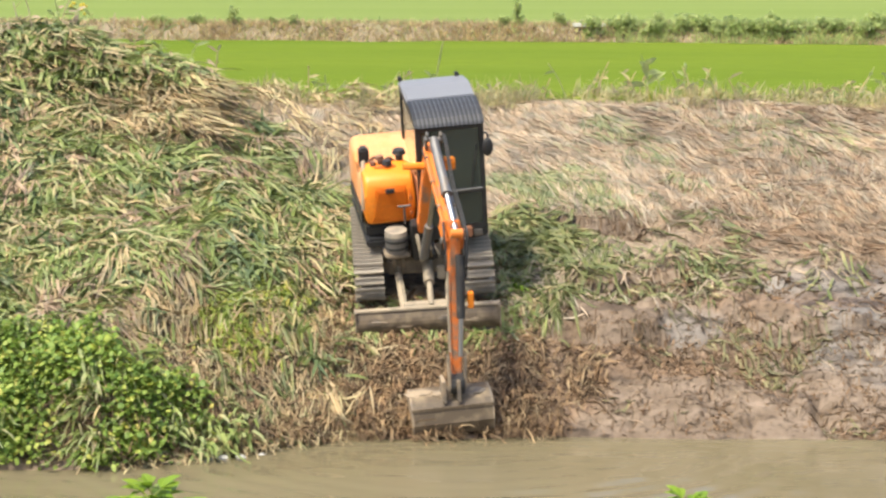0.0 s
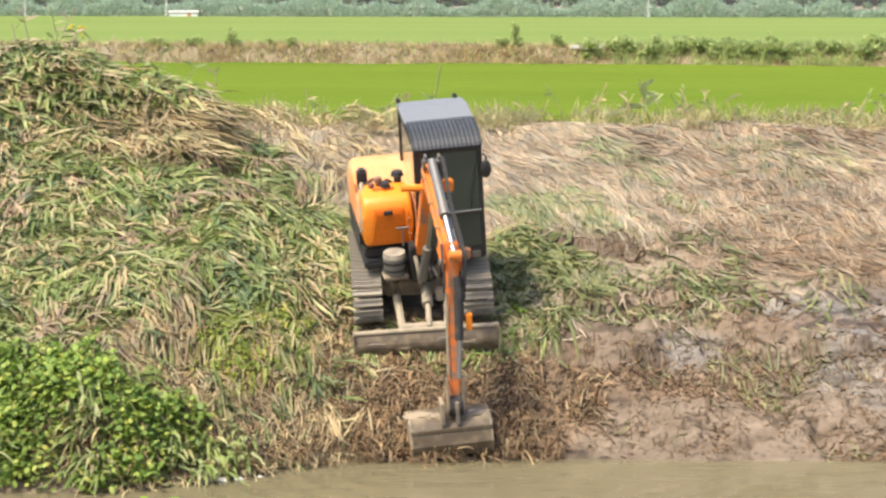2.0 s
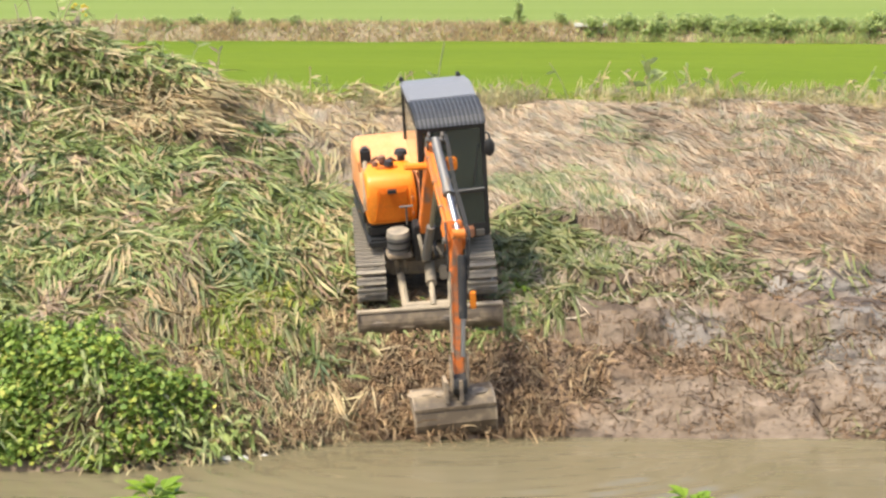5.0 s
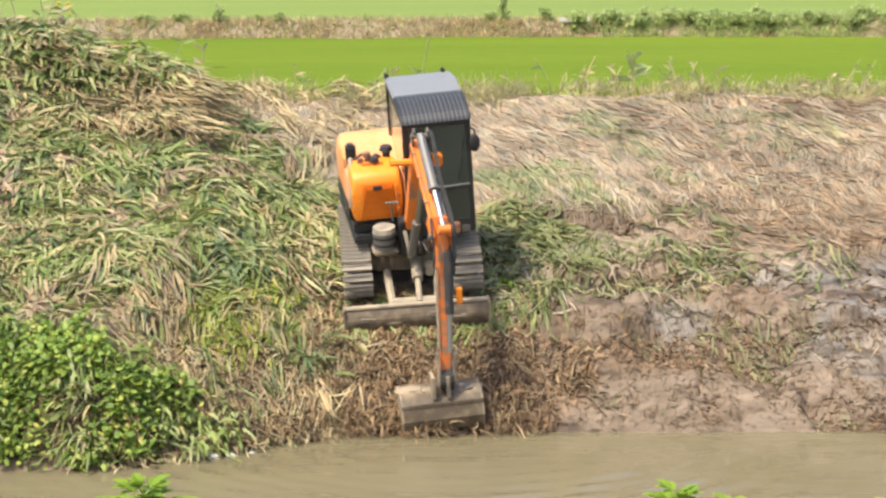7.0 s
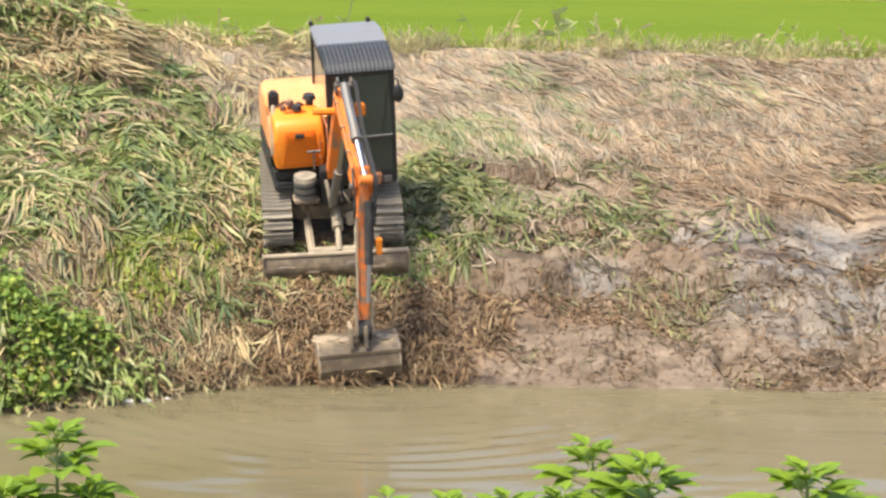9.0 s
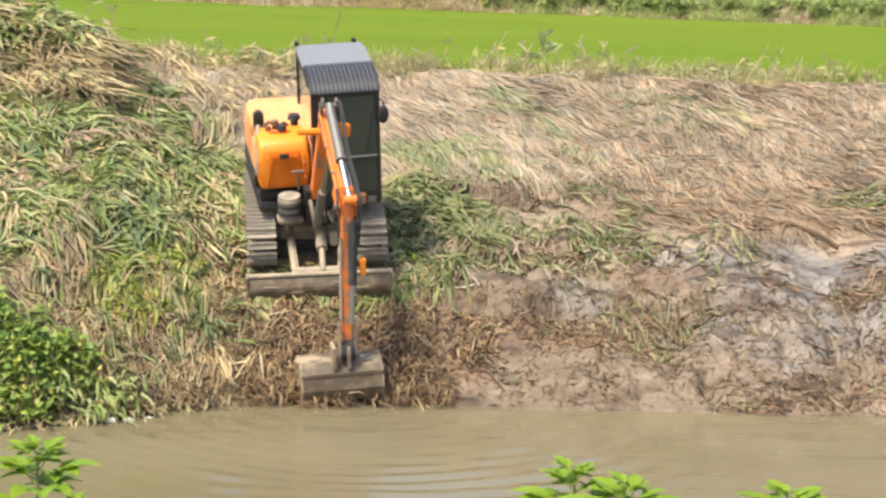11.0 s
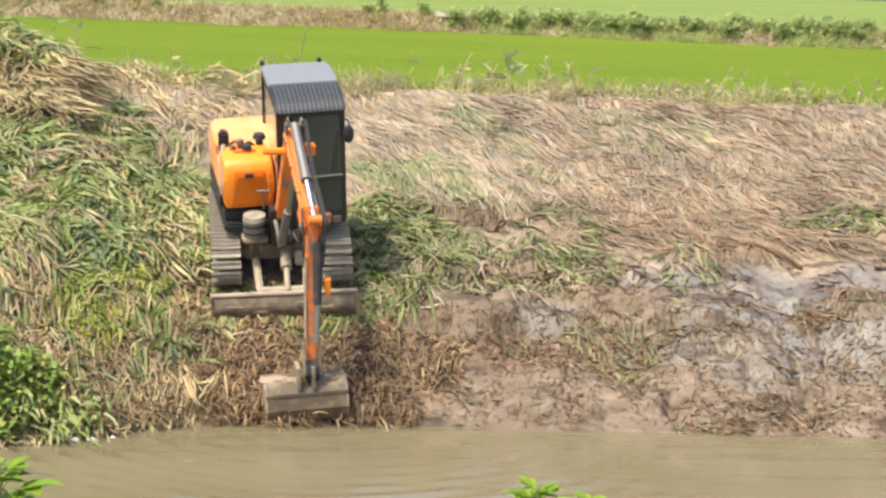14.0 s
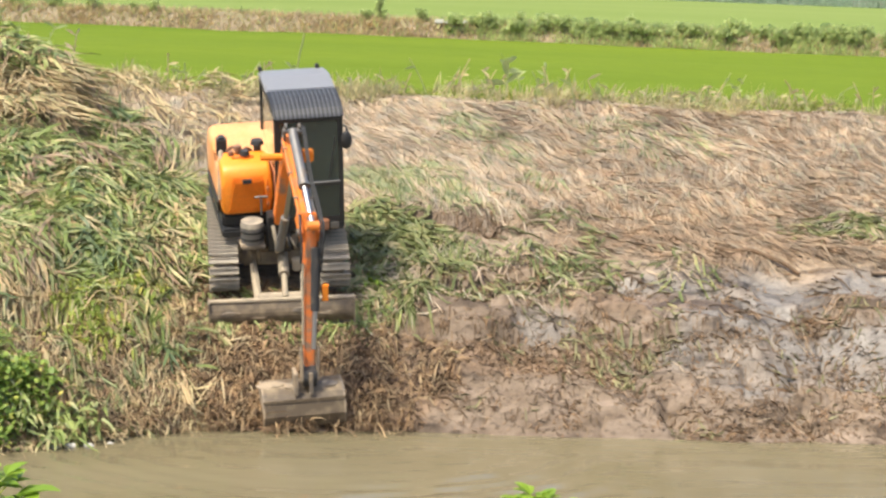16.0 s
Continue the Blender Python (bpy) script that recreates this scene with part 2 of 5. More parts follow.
def a_rod(a, b, r1, r2=None, sides=12):
    return rod(bmesh.new(), a, b, r1, r2, sides)


def prism(bm, pts, x0, x1, bev=0.0, ends=False):
    """A side outline (y, z) with thickness along x."""
    a = [bm.verts.new((x0, y, z)) for y, z in pts]
    b = [bm.verts.new((x1, y, z)) for y, z in pts]
    bm.faces.new(a), bm.faces.new(b[::-1])
    for i in range(len(pts)):
        j = (i + 1) % len(pts)
        bm.faces.new((a[i], b[i], b[j], a[j]))
    if bev and ends:
        rim = [e for e in bm.edges if (e.verts[0] in a and e.verts[1] in a) or (e.verts[0] in b and e.verts[1] in b)]
        bmesh.ops.bevel(bm, geom=rim, offset=bev, segments=4, affect="EDGES", clamp_overlap=True, profile=0.5)
    elif bev:
        bevelled(bm, a + b, bev)
    return bm


def a_prism(pts, x0, x1, bev=0.0, ends=False):
    return prism(bmesh.new(), pts, x0, x1, bev, ends)


def hose(bm, pts, r, sides=8):
    """A bent pipe or hose through the points."""
    pts = [Vector(p) for p in pts]
    fine = []
    for i in range(len(pts) - 1):
        p0, p1, p2, p3 = pts[max(i - 1, 0)], pts[i], pts[i + 1], pts[min(i + 2, len(pts) - 1)]
        for k in range(5):
            u = k / 5
            fine.append(0.5 * (2 * p1 + (p2 - p0) * u + (2 * p0 - 5 * p1 + 4 * p2 - p3) * u * u + (3 * p1 - p0 - 3 * p2 + p3) * u ** 3))
    fine.append(pts[-1])
    rings = []
    for i, p in enumerate(fine):
        d = (fine[min(i + 1, len(fine) - 1)] - fine[max(i - 1, 0)]).normalized()
        s = d.cross(Vector((0.3, 0.2, 1)) if abs(d.z) < 0.9 else Vector((1, 0, 0))).normalized()
        u = d.cross(s)
        rings.append([bm.verts.new(p + r * (s * math.cos(6.2832 * k / sides) + u * math.sin(6.2832 * k / sides))) for k in range(sides)])
    for a, b in zip(rings, rings[1:]):
        for k in range(sides):
            bm.faces.new((a[k], a[(k + 1) % sides], b[(k + 1) % sides], b[k]))
    bm.faces.new(rings[0]), bm.faces.new(rings[-1])
    return bm


def array_mesh(name, co, quads, tris, mat):
    """A large mesh from arrays of vertices, quads and triangles."""
    me = bpy.data.meshes.new(name)
    nq, nt = len(quads), len(tris)
    loops = np.concatenate([quads.ravel(), tris.ravel()]).astype(np.int32)
    starts = np.concatenate([np.arange(nq) * 4, nq * 4 + np.arange(nt) * 3]).astype(np.int32)
    me.vertices.add(len(co)), me.loops.add(len(loops)), me.polygons.add(nq + nt)
    me.vertices.foreach_set("co", co.astype(np.float32).ravel())
    me.loops.foreach_set("vertex_index", loops)
    me.polygons.foreach_set("loop_start", starts)
    me.update(calc_edges=True)
    me.validate()
    me.materials.append(mat)
    return new(name, me)


rng = np.random.default_rng(7)
NO_TRI = np.zeros((0, 3), int)


# ---- the lie of the land ----
def ss(v):
    v = np.clip(v, 0, 1)
    return v * v * (3 - 2 * v)


_lattice = np.random.default_rng(3).random((256, 256))


def vnoise(x, y):
    """Smooth noise of unit cell, 0 to 1, for arrays."""
    xi, yi = np.floor(x).astype(int), np.floor(y).astype(int)
    u, v = ss(x - xi), ss(y - yi)
    a, b = _lattice[xi % 256, yi % 256], _lattice[(xi + 1) % 256, yi % 256]
    c, d = _lattice[xi % 256, (yi + 1) % 256], _lattice[(xi + 1) % 256, (yi + 1) % 256]
    return (a * (1 - u) + b * u) * (1 - v) + (c * (1 - u) + d * u) * v


def waterline(x):
    return 26.1 - 1.6 * ss((-1.0 - x) / 3.2) + 0.25 * (vnoise(x * 0.9, x * 0 + 3.3) - 0.5)


KNOT_D = [-16, -13, -10, -2, 0, 1.9, 4.4, 8.9, 11.5, 16, 3000]
KNOT_Z = [-1.2, -1.2, -1.2, -0.8, 0, 1.36, 2.12, 3.70, 3.62, 1.5, 1.5]


def blob(x, d, cx, cd, rx, rd):
    n = 0.5 * (vnoise(x * 1.3 + 7, d * 1.9 + 5) - 0.5) + 0.3 * (vnoise(x * 4 + 1, d * 5) - 0.5)
    r = np.sqrt(((x - cx) / rx) ** 2 + ((d - cd) / rd) ** 2) + n
    return ss((1.15 - r) / 0.3)


def patchy(x, d, s=1.2, lo=0.35, hi=0.6, o=0.0):
    return ss((vnoise(x * s + o, d * s + o * 1.7) * 0.7 + vnoise(x * s * 2.9 + o, d * s * 2.9) * 0.3 - lo) / (hi - lo))


def hump(x, d):
    return 1.12 * ss((-2.7 - x) / 4.3) * np.exp(-(((d - 9.0) / 2.6) ** 2)) + 0.35 * ss((-3.0 - x) / 1.5) * np.exp(-(((d - 0.9) / 0.9) ** 2))


def grey_mud(x, d):
    broken = 0.5 + 0.5 * patchy(x + 0.5 * d, d * 1.6, 1.2, 0.36, 0.5, 40)
    return np.maximum.reduce([blob(x, d, 8.3, 3.0, 1.9, 0.75), 0.9 * blob(x, d, 6.0, 2.6, 1.7, 0.85) * broken, 0.9 * blob(x, d, 7.0, 1.3, 2.1, 0.5) * broken, 0.9 * blob(x, d, 11.0, 2.2, 2.6, 1.5), 0.65 * blob(x, d, 3.3, 1.75, 0.42, 0.24), 0.6 * blob(x, d, 1.25, 1.1, 0.35, 0.42)])


def bare(x, d):
    """Where mud lies open: the worked slope by the water and a strip above it."""
    a = ss((x - 0.7 + 1.1 * (vnoise(x * 0.6 + 2, d * 1.6 + 7) - 0.5)) / 0.8) * ss((3.6 + 0.9 * (vnoise(x * 1.1, d) - 0.5) - d) / 0.7)
    return np.maximum(a, blob(x, d, 2.25, 4.5, 0.85, 0.42))


def plates(x, y):
    """Slumped slabs of mud, 0 in the gaps and 1 on their tops, in two sizes."""
    wx, wy = x + 0.35 * vnoise(x * 1.7, y * 2.3 + 4), y + 0.22 * vnoise(x * 1.9 + 6, y * 2.1)
    big = ss((vnoise(wx * 0.95 + 31, wy * 2.0 + 0.35 * wx) - 0.42) / 0.07)
    small = ss((vnoise(wx * 2.6 + 12, wy * 5.0 - 0.5 * wx) - 0.44) / 0.09)
    return big, small


def land(x, y):
    x, y = np.asarray(x, float), np.asarray(y, float)
    d = y - waterline(x)
    z = np.interp(d, KNOT_D, KNOT_Z)
    near = np.clip(1 - np.hypot(np.maximum(np.abs(x - 1.5) - 11, 0), np.maximum(np.abs(y - 31) - 8, 0)) / 3, 0, 1)
    b = bare(x, d)
    wet = grey_mud(x, d)
    lump = 0.16 * (vnoise(x * 1.3, y * 1.3) - 0.5) + 0.07 * (vnoise(x * 3.1 + 9, y * 3.1) - 0.5)
    big, small = plates(x, y)
    fine = 0.05 * (vnoise(x * 5.5, y * 9) - 0.5) + 0.03 * (vnoise(x * 12, y * 19) - 0.5)
    crack = np.abs(vnoise(x * 1.5 + 0.9 * y + 3, y * 3.4 + 11) - 0.5)
    clod = b * (0.17 * (1 - 0.6 * wet) * big + 0.06 * (1 - 0.5 * wet) * small + fine * (1.2 - 0.75 * wet) - 0.13 * (1 - 0.5 * wet) * ss(1 - crack / 0.035) - 0.12)
    lump = lump + 0.45 * ss((-1.2 - x) / 1.0) * ss(d - 0.6) * (vnoise(x * 0.95 + 20, y * 1.2) - 0.5)
    clod = clod + 0.12 * blob(x, d, -0.9, 0.95, 2.6, 1.1) * (vnoise(x * 4 + 2, y * 5) - 0.4)
    # bushy swells of the weeds at the water and a hollow under the overhang beside them
    clod = clod + blob(x, d, -5.2, 0.5, 2.0, 0.8) * (0.55 * vnoise(x * 1.9 + 3, y * 2.4) - 0.2)
    clod = clod - 0.3 * blob(x, d, -3.55, 1.75, 0.5, 0.3)
    under = np.exp(-(((x + 0.35) / 1.5) ** 4) - ((y - 29.0) / 1.9) ** 4)
    z = z + near * ss(d / 0.6 + 0.3) * (lump + clod) * (1 - 0.9 * under) + hump(x, d) - 0.06 * under
    # the near bank, on which the camera is held
    z = np.maximum(z, np.interp(y, [-400, 2.2, 12.5, 15], [4.2, 4.2, -1.0, -3]))
    return z


def axis(fine0, fine1, step, lo, hi):
    mid = np.arange(fine0, fine1 + step / 2, step)
    left = fine0 - np.cumsum(step * 1.28 ** np.arange(1, 60))
    right = fine1 + np.cumsum(step * 1.28 ** np.arange(1, 60))
    return np.concatenate([[lo], left[left > lo][::-1], mid, right[right < hi], [hi]])


gx, gy = axis(-9.5, 12.0, 0.036, -2500, 2500), axis(23.5, 38.0, 0.036, -600, 3200)
X, Y = np.meshgrid(gx, gy)
Z = land(X, Y)
D = Y - waterline(X)
idx = np.arange(X.size).reshape(X.shape)
quads = np.stack([idx[:-1, :-1], idx[:-1, 1:], idx[1:, 1:], idx[1:, :-1]], -1).reshape(-1, 4)
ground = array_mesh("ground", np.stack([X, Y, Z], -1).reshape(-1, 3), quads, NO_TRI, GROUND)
ground.data.shade_smooth()
zone = np.zeros((X.size, 4), np.float32)
zone[:, 0] = grey_mud(X, D).ravel()
zone[:, 1] = (1 - bare(X, D)).ravel() * ss((D.ravel() - 0.2) / 1.5)
zone[:, 2] = np.maximum.reduce([blob(X, D, -0.6, 0.9, 2.2, 1.1), 0.75 * blob(X, D, 1.3, 0.8, 0.9, 0.85), 0.8 * blob(X, D, -2.6, 1.2, 1.7, 1.2), 0.7 * blob(X, D, 2.6, 1.1, 1.3, 0.3), 0.5 * blob(X, D, 4.6, 2.2, 1.2, 0.35)]).ravel()
zone[:, 3] = 1
ground.data.color_attributes.new("zone", "FLOAT_COLOR", "POINT").data.foreach_set("color", zone.ravel())
tagged(ground, "brown earthen canal bank with wet grey mud patches", "ground", kind="structure")

wx, wy = axis(-10, 12, 0.07, -400, 400), np.concatenate([[6, 9, 12, 15], np.arange(17.5, 26.4, 0.05), [26.8, 27.6]])
WX, WY = np.meshgrid(wx, wy)
wr_ = np.hypot(WX - 0.3, (WY - 26.2))
WZ = 0.006 * np.sin(wr_ * 6.2832 / 0.42 + 5 * vnoise(WX * 0.5, WY * 0.7)) * np.exp(-(((wr_ - 3.6) / 2.2) ** 2)) * vnoise(WX * 0.35 + 2, WY * 0.9)
WZ = WZ + 0.012 * (vnoise(WX * 0.5, WY * 2.2) - 0.5) + 0.005 * (vnoise(WX * 1.3 + 5, WY * 5) - 0.5)
WZ = WZ * np.clip((12 - np.abs(WX - 1)) / 2, 0, 1)
wi = np.arange(WX.size).reshape(WX.shape)
wq = np.stack([wi[:-1, :-1], wi[:-1, 1:], wi[1:, 1:], wi[1:, :-1]], -1).reshape(-1, 4)
water = array_mesh("water", np.stack([WX, WY, WZ], -1).reshape(-1, 3), wq, NO_TRI, WATER)
water.data.shade_smooth()
tagged(water, "murky brown canal water with low ripples", "water", kind="structure")


def canopy(name, y0, y1, z, skew, step, mat, label):
    """The closed top of a rice field, with rows and soft swells."""
    xs, ys = np.linspace(-420, 420, 281), np.arange(y0, y1, step)
    A, B = np.meshgrid(xs, ys)
    H = z + 0.12 * (vnoise(A * 0.2, B * 0.3) - 0.5) + 0.05 * (vnoise(A * 1.7, B * 2.1) - 0.5)
    i = np.arange(A.size).reshape(A.shape)
    q = np.stack([i[:-1, :-1], i[:-1, 1:], i[1:, 1:], i[1:, :-1]], -1).reshape(-1, 4)
    ob = array_mesh(name, np.stack([A, B + skew * A, H], -1).reshape(-1, 3), q, NO_TRI, mat)
    return tagged(ob, label, "rice field", kind="stuff")


HEDGE = lambda x: 143.0 - 0.17 * x
canopy("rice_field", 44, 142.0, 1.75, -0.17, 1.0, RICE, "bright green young rice field behind the bank")
canopy("far_rice_field", 147.0, 604, 1.9, -0.17, 4.0, RICE_HAZED, "rice field beyond the dry grass bank, haze painted into its green")


# ---- grass, straw and leaves ----
def strew(name, n, where, length, width, heading, spread, lift, droop, mat, label, category="grass", raise_by=0.05, thick=0.1, outline=(0.55, 1.0, 0.7), fit_land=True, tuft=1, tuft_spread=40, tuft_size=0.12):
    """Blades strewn over the bank: each a bent, tapered strip that follows the ground under it."""
    pts = np.zeros((0, 2))
    x0, x1, y0, y1, dens = where
    m = -(-n // tuft)
    while len(pts) < m:
        c = np.stack([rng.uniform(x0, x1, m), rng.uniform(y0, y1, m)], -1)
        c = c[rng.random(m) < dens(c[:, 0], c[:, 1] - waterline(c[:, 0]))]
        pts = np.concatenate([pts, c])
    pts = np.repeat(pts[:m], tuft, 0)[:n]
    own_turn = np.repeat(rng.standard_normal(m), tuft)[:n]
    own_height = np.repeat(rng.random(m), tuft)[:n]
    if tuft > 1:
        pts = pts + rng.normal(0, tuft_size, (n, 2))
    L = rng.uniform(*length, n) * (0.7 + 0.6 * rng.random(n))
    W = rng.uniform(*width, n)
    az = np.radians(heading + 50 * (vnoise(pts[:, 0] * 0.8 + 3, pts[:, 1] * 0.8) - 0.5) + spread * rng.standard_normal(n) + (tuft_spread * own_turn if tuft > 1 else 0))
    up = np.radians(rng.uniform(*lift, n))
    dr = rng.uniform(*droop, n)
    off = raise_by + thick * (rng.random(n) ** 2 if tuft == 1 else 0.7 * own_height ** 2 + 0.3 * rng.random(n))
    roll = rng.uniform(-0.9, 0.9, n)
    side_turn = rng.normal(0, 0.16, n)
    co = np.zeros((n, 7, 3))
    for k, s in enumerate((0.0, 0.4, 0.75, 1.0)):
        a = az + side_turn * s
        px, py = pts[:, 0] + L * s * np.cos(up) * np.cos(a), pts[:, 1] + L * s * np.cos(up) * np.sin(a)
        g = land(px, py) if fit_land else land(pts[:, 0], pts[:, 1])
        pz = np.maximum(g, -0.02) + off + L * (s * np.sin(up) - dr * s * s)
        pz = np.maximum(pz, g + 0.012)
        if k == 3:
            co[:, 6] = np.stack([px, py, pz], -1)
        else:
            w = W * outline[k] / 2
            sx, sy, sz = -np.sin(a) * np.cos(roll) * w, np.cos(a) * np.cos(roll) * w, np.sin(roll) * w
            co[:, 2 * k] = np.stack([px + sx, py + sy, pz + sz], -1)
            co[:, 2 * k + 1] = np.stack([px - sx, py - sy, pz - sz], -1)
    b = (np.arange(n) * 7)[:, None]
    q = np.concatenate([b + [0, 1, 3, 2], b + [2, 3, 5, 4]])
    t = b + [4, 5, 6]
    ob = array_mesh(name, co.reshape(-1, 3), q, t, mat)
    return tagged(ob, label, category, kind="stuff")


def machine_free(x, d):
    y = d + waterline(x)
    return 1 - ((np.abs(x + 0.35) < 1.0) & (np.abs(y - 29.1) < 1.5))


def swath(x, d):
    """Dry straw lying on the front of the mound."""
    return blob(x, d, -4.3, 7.6, 1.35, 1.1)


def left_green(x, d):
    edge = ss((-0.9 + 0.15 * (d - 4) * (d < 6) - 1.1 * np.maximum(d - 5, 0) * 0.6 - x + 1.2 * (vnoise(d, x) - 0.5)) / 0.9)
    dirt = np.maximum(blob(x, d, -2.2, 1.15, 1.9, 1.15), 0.97 * blob(x, d, -3.15, 1.95, 1.45, 0.8))
    shrub = blob(x, d, -5.2, 0.4, 2.1, 0.8)
    return edge * (1 - 0.7 * shrub) * (0.25 + 0.75 * patchy(x, d, 0.9, 0.25, 0.5)) * (1 - 0.985 * dirt) * (1 - 0.8 * swath(x, d)) * ss((d - 0.1) / 0.4)


def right_green(x, d):
    return np.maximum.reduce([0.8 * blob(x, d, 1.2, 3.3, 0.95, 1.4) * (0.2 + 0.8 * patchy(x, d, 1.8, 0.38, 0.6, 6)), 0.1 * blob(x, d, 3.6, 3.3, 2.0, 1.2) * patchy(x, d, 1.7, 0.4, 0.6, 50), 0.5 * blob(x, d, 9.0, 4.6, 1.6, 0.35)]) * machine_free(x, d)


def straw_green(x, d):
    """Half-green swathes lying in the straw, one of them slanting down from the bank top."""
    slant = blob(x - 0.55 * (7.2 - d), d, 3.0, 7.2, 0.4, 1.4)
    return np.maximum.reduce([0.8 * blob(x, d, 1.9, 5.8, 1.2, 0.65) * (0.15 + 0.85 * patchy(x, d, 1.6, 0.35, 0.6, 8)), 0.7 * slant * (0.2 + 0.8 * patchy(x, d, 1.6, 0.35, 0.6, 18)), 0.15 * blob(x, d, 5.4, 7.8, 1.2, 0.8)]) * machine_free(x, d)


def straw_zone(x, d):
    top = ss((d - 5.0 - 0.5 * (vnoise(x, d) - 0.5)) / 0.8) * ss((x + 3.6 + 0.5 * (9 - d)) / 0.8)
    left = 0.35 * ss((-1.0 - x) / 0.6) * patchy(x, d, 0.8, 0.4, 0.6, 5.0)
    clump = 1.5 * swath(x, d)
    return np.maximum.reduce([top, left, clump]) * machine_free(x, d)


def brown_zone(x, d):
    return ss((x - 2.9 + 0.8 * (vnoise(x, d * 2) - 0.5)) / 1.6) * ss((d - 3.4) / 0.8) * ss((9.4 - d) / 0.5) * (1 - 0.8 * grey_mud(x, d))


strew("straw_litter", 60000, (-8.5, 12, 26, 36.5, straw_zone), (0.35, 0.85), (0.009, 0.021), -68, 9, (-2, 7), (0.0, 0.2), STRAW, "pale dry straw laid flat on the bank", raise_by=0.02, thick=0.055, tuft=9, tuft_spread=15, tuft_size=0.08)
strew("brown_litter", 34000, (2, 12, 28, 36.5, brown_zone), (0.25, 0.65), (0.009, 0.022), -48, 18, (-2, 8), (0.0, 0.2), BROWN_STRAW, "brown dead straw matted on the slope", raise_by=0.02, thick=0.05, tuft=7, tuft_spread=30, tuft_size=0.09)
strew("cut_reeds", 42000, (-9, 1, 25, 36, lambda x, d: left_green(x, d) * machine_free(x, d)), (0.25, 0.55), (0.02, 0.05), -44, 22, (-4, 30), (0.1, 0.5), GREEN_REED, "grey-green cut reed leaves lying on the bank", "reeds", thick=0.26, outline=(0.6, 1.0, 0.75), tuft=9, tuft_spread=46, tuft_size=0.09)
strew("yellow_reeds", 10000, (-9, 1, 25, 36, lambda x, d: (0.3 + left_green(x, d)) * (1 - 0.9 * blob(x, d, -2.7, 1.5, 2.0, 1.3)) * (1 - 0.95 * blob(x, d, -5.2, 0.75, 2.1, 1.05)) * ss((-0.8 - x) / 0.5) * ss(d / 0.5) * patchy(x, d, 1.3, 0.36, 0.58, 30) * machine_free(x, d)), (0.25, 0.6), (0.016, 0.038), -45, 20, (-4, 22), (0.1, 0.5), HAY, "withered straw-coloured leaves among the reeds", "reeds", thick=0.3, tuft=8, tuft_spread=36, tuft_size=0.08)
strew("dead_leaves", 6000, (-9, 1, 25.5, 35, lambda x, d: left_green(x, d) * (patchy(x, d, 1.1, 0.5, 0.62, 61) + 0.6 * blob(x, d, -1.5, 3.4, 0.7, 1.6)) * machine_free(x, d)), (0.2, 0.5), (0.018, 0.045), -48, 24, (-4, 18), (0.1, 0.5), BROWN_STRAW, "dead brown leaves between the cut reeds", "reeds", raise_by=0.1, thick=0.26, tuft=9, tuft_spread=40, tuft_size=0.09)
strew("dark_reeds", 11000, (-9, 1, 25, 36, lambda x, d: left_green(x, d) * (0.6 + 1.6 * ss((-4.9 - x) / 0.7) * ss((d - 2.5) / 0.8)) * patchy(x, d, 1.3, 0.45, 0.58, 9) * machine_free(x, d)), (0.25, 0.5), (0.03, 0.06), -50, 35, (5, 50), (0.2, 0.8), DARK_REED, "dark green reed tufts among the cut leaves", "reeds", thick=0.24, tuft=12, tuft_spread=60, tuft_size=0.06)
strew("bright_weeds", 3200, (-9, -0.6, 25, 33, lambda x, d: np.maximum(0.9 * blob(x, d, -2.6, 2.0, 0.6, 0.9), 0.5 * ss((-5.2 - x) / 0.8) * ss((3.5 - d) / 1.0) + 0.05 * left_green(x, d)) * (d > 0.2)), (0.08, 0.2), (0.025, 0.05), -60, 60, (0, 50), (0.2, 0.8), SHRUB, "yellow-green leafy weeds among the cut reeds", "weeds", thick=0.2, tuft=10, tuft_spread=80, tuft_size=0.08)
strew("bank_weeds", 1300, (-4.2, -1.2, 25.5, 29, lambda x, d: np.maximum(blob(x, d, -2.6, 2.0, 0.55, 0.9), 0.35 * blob(x, d, -3.2, 1.2, 0.7, 0.5)) * (d > 0.2)), (0.07, 0.16), (0.025, 0.05), -70, 60, (0, 45), (0.2, 0.8), SHRUB, "yellow-green weeds growing on the bare bank", "weeds", thick=0.16, tuft=9, tuft_spread=80, tuft_size=0.07)
strew("trackside_reeds", 1000, (0.3, 3, 27.5, 32, lambda x, d: blob(x, d, 1.0, 4.1, 0.75, 0.9) * machine_free(x, d)), (0.2, 0.42), (0.03, 0.06), -25, 30, (-6, 8), (0.0, 0.25), OLIVE_REED, "dark green reed leaves flattened beside the track", "reeds", thick=0.16, tuft=9, tuft_spread=40, tuft_size=0.1)
strew("scattered_reeds", 3700, (0, 11, 27, 36, right_green), (0.14, 0.36), (0.022, 0.05), -22, 26, (-6, 6), (0.0, 0.25), OLIVE_REED, "green cut reed leaves scattered on the mud", "reeds", raise_by=0.03, thick=0.12, tuft=7, tuft_spread=45, tuft_size=0.13)
strew("straw_greens", 3400, (0, 8, 30, 36, straw_green), (0.2, 0.5), (0.016, 0.036), -66, 10, (-3, 6), (0.0, 0.2), PALE_REED, "pale grey-green reed leaves lying in the straw", "reeds", raise_by=0.03, thick=0.06, tuft=8, tuft_spread=20, tuft_size=0.1)
strew("scattered_straw", 2400, (0, 11, 27, 32, right_green), (0.15, 0.45), (0.012, 0.03), -20, 30, (-6, 6), (0.0, 0.25), STRAW, "straw among the scattered reed leaves", "straw", raise_by=0.03, thick=0.1, tuft=5, tuft_spread=40, tuft_size=0.13)
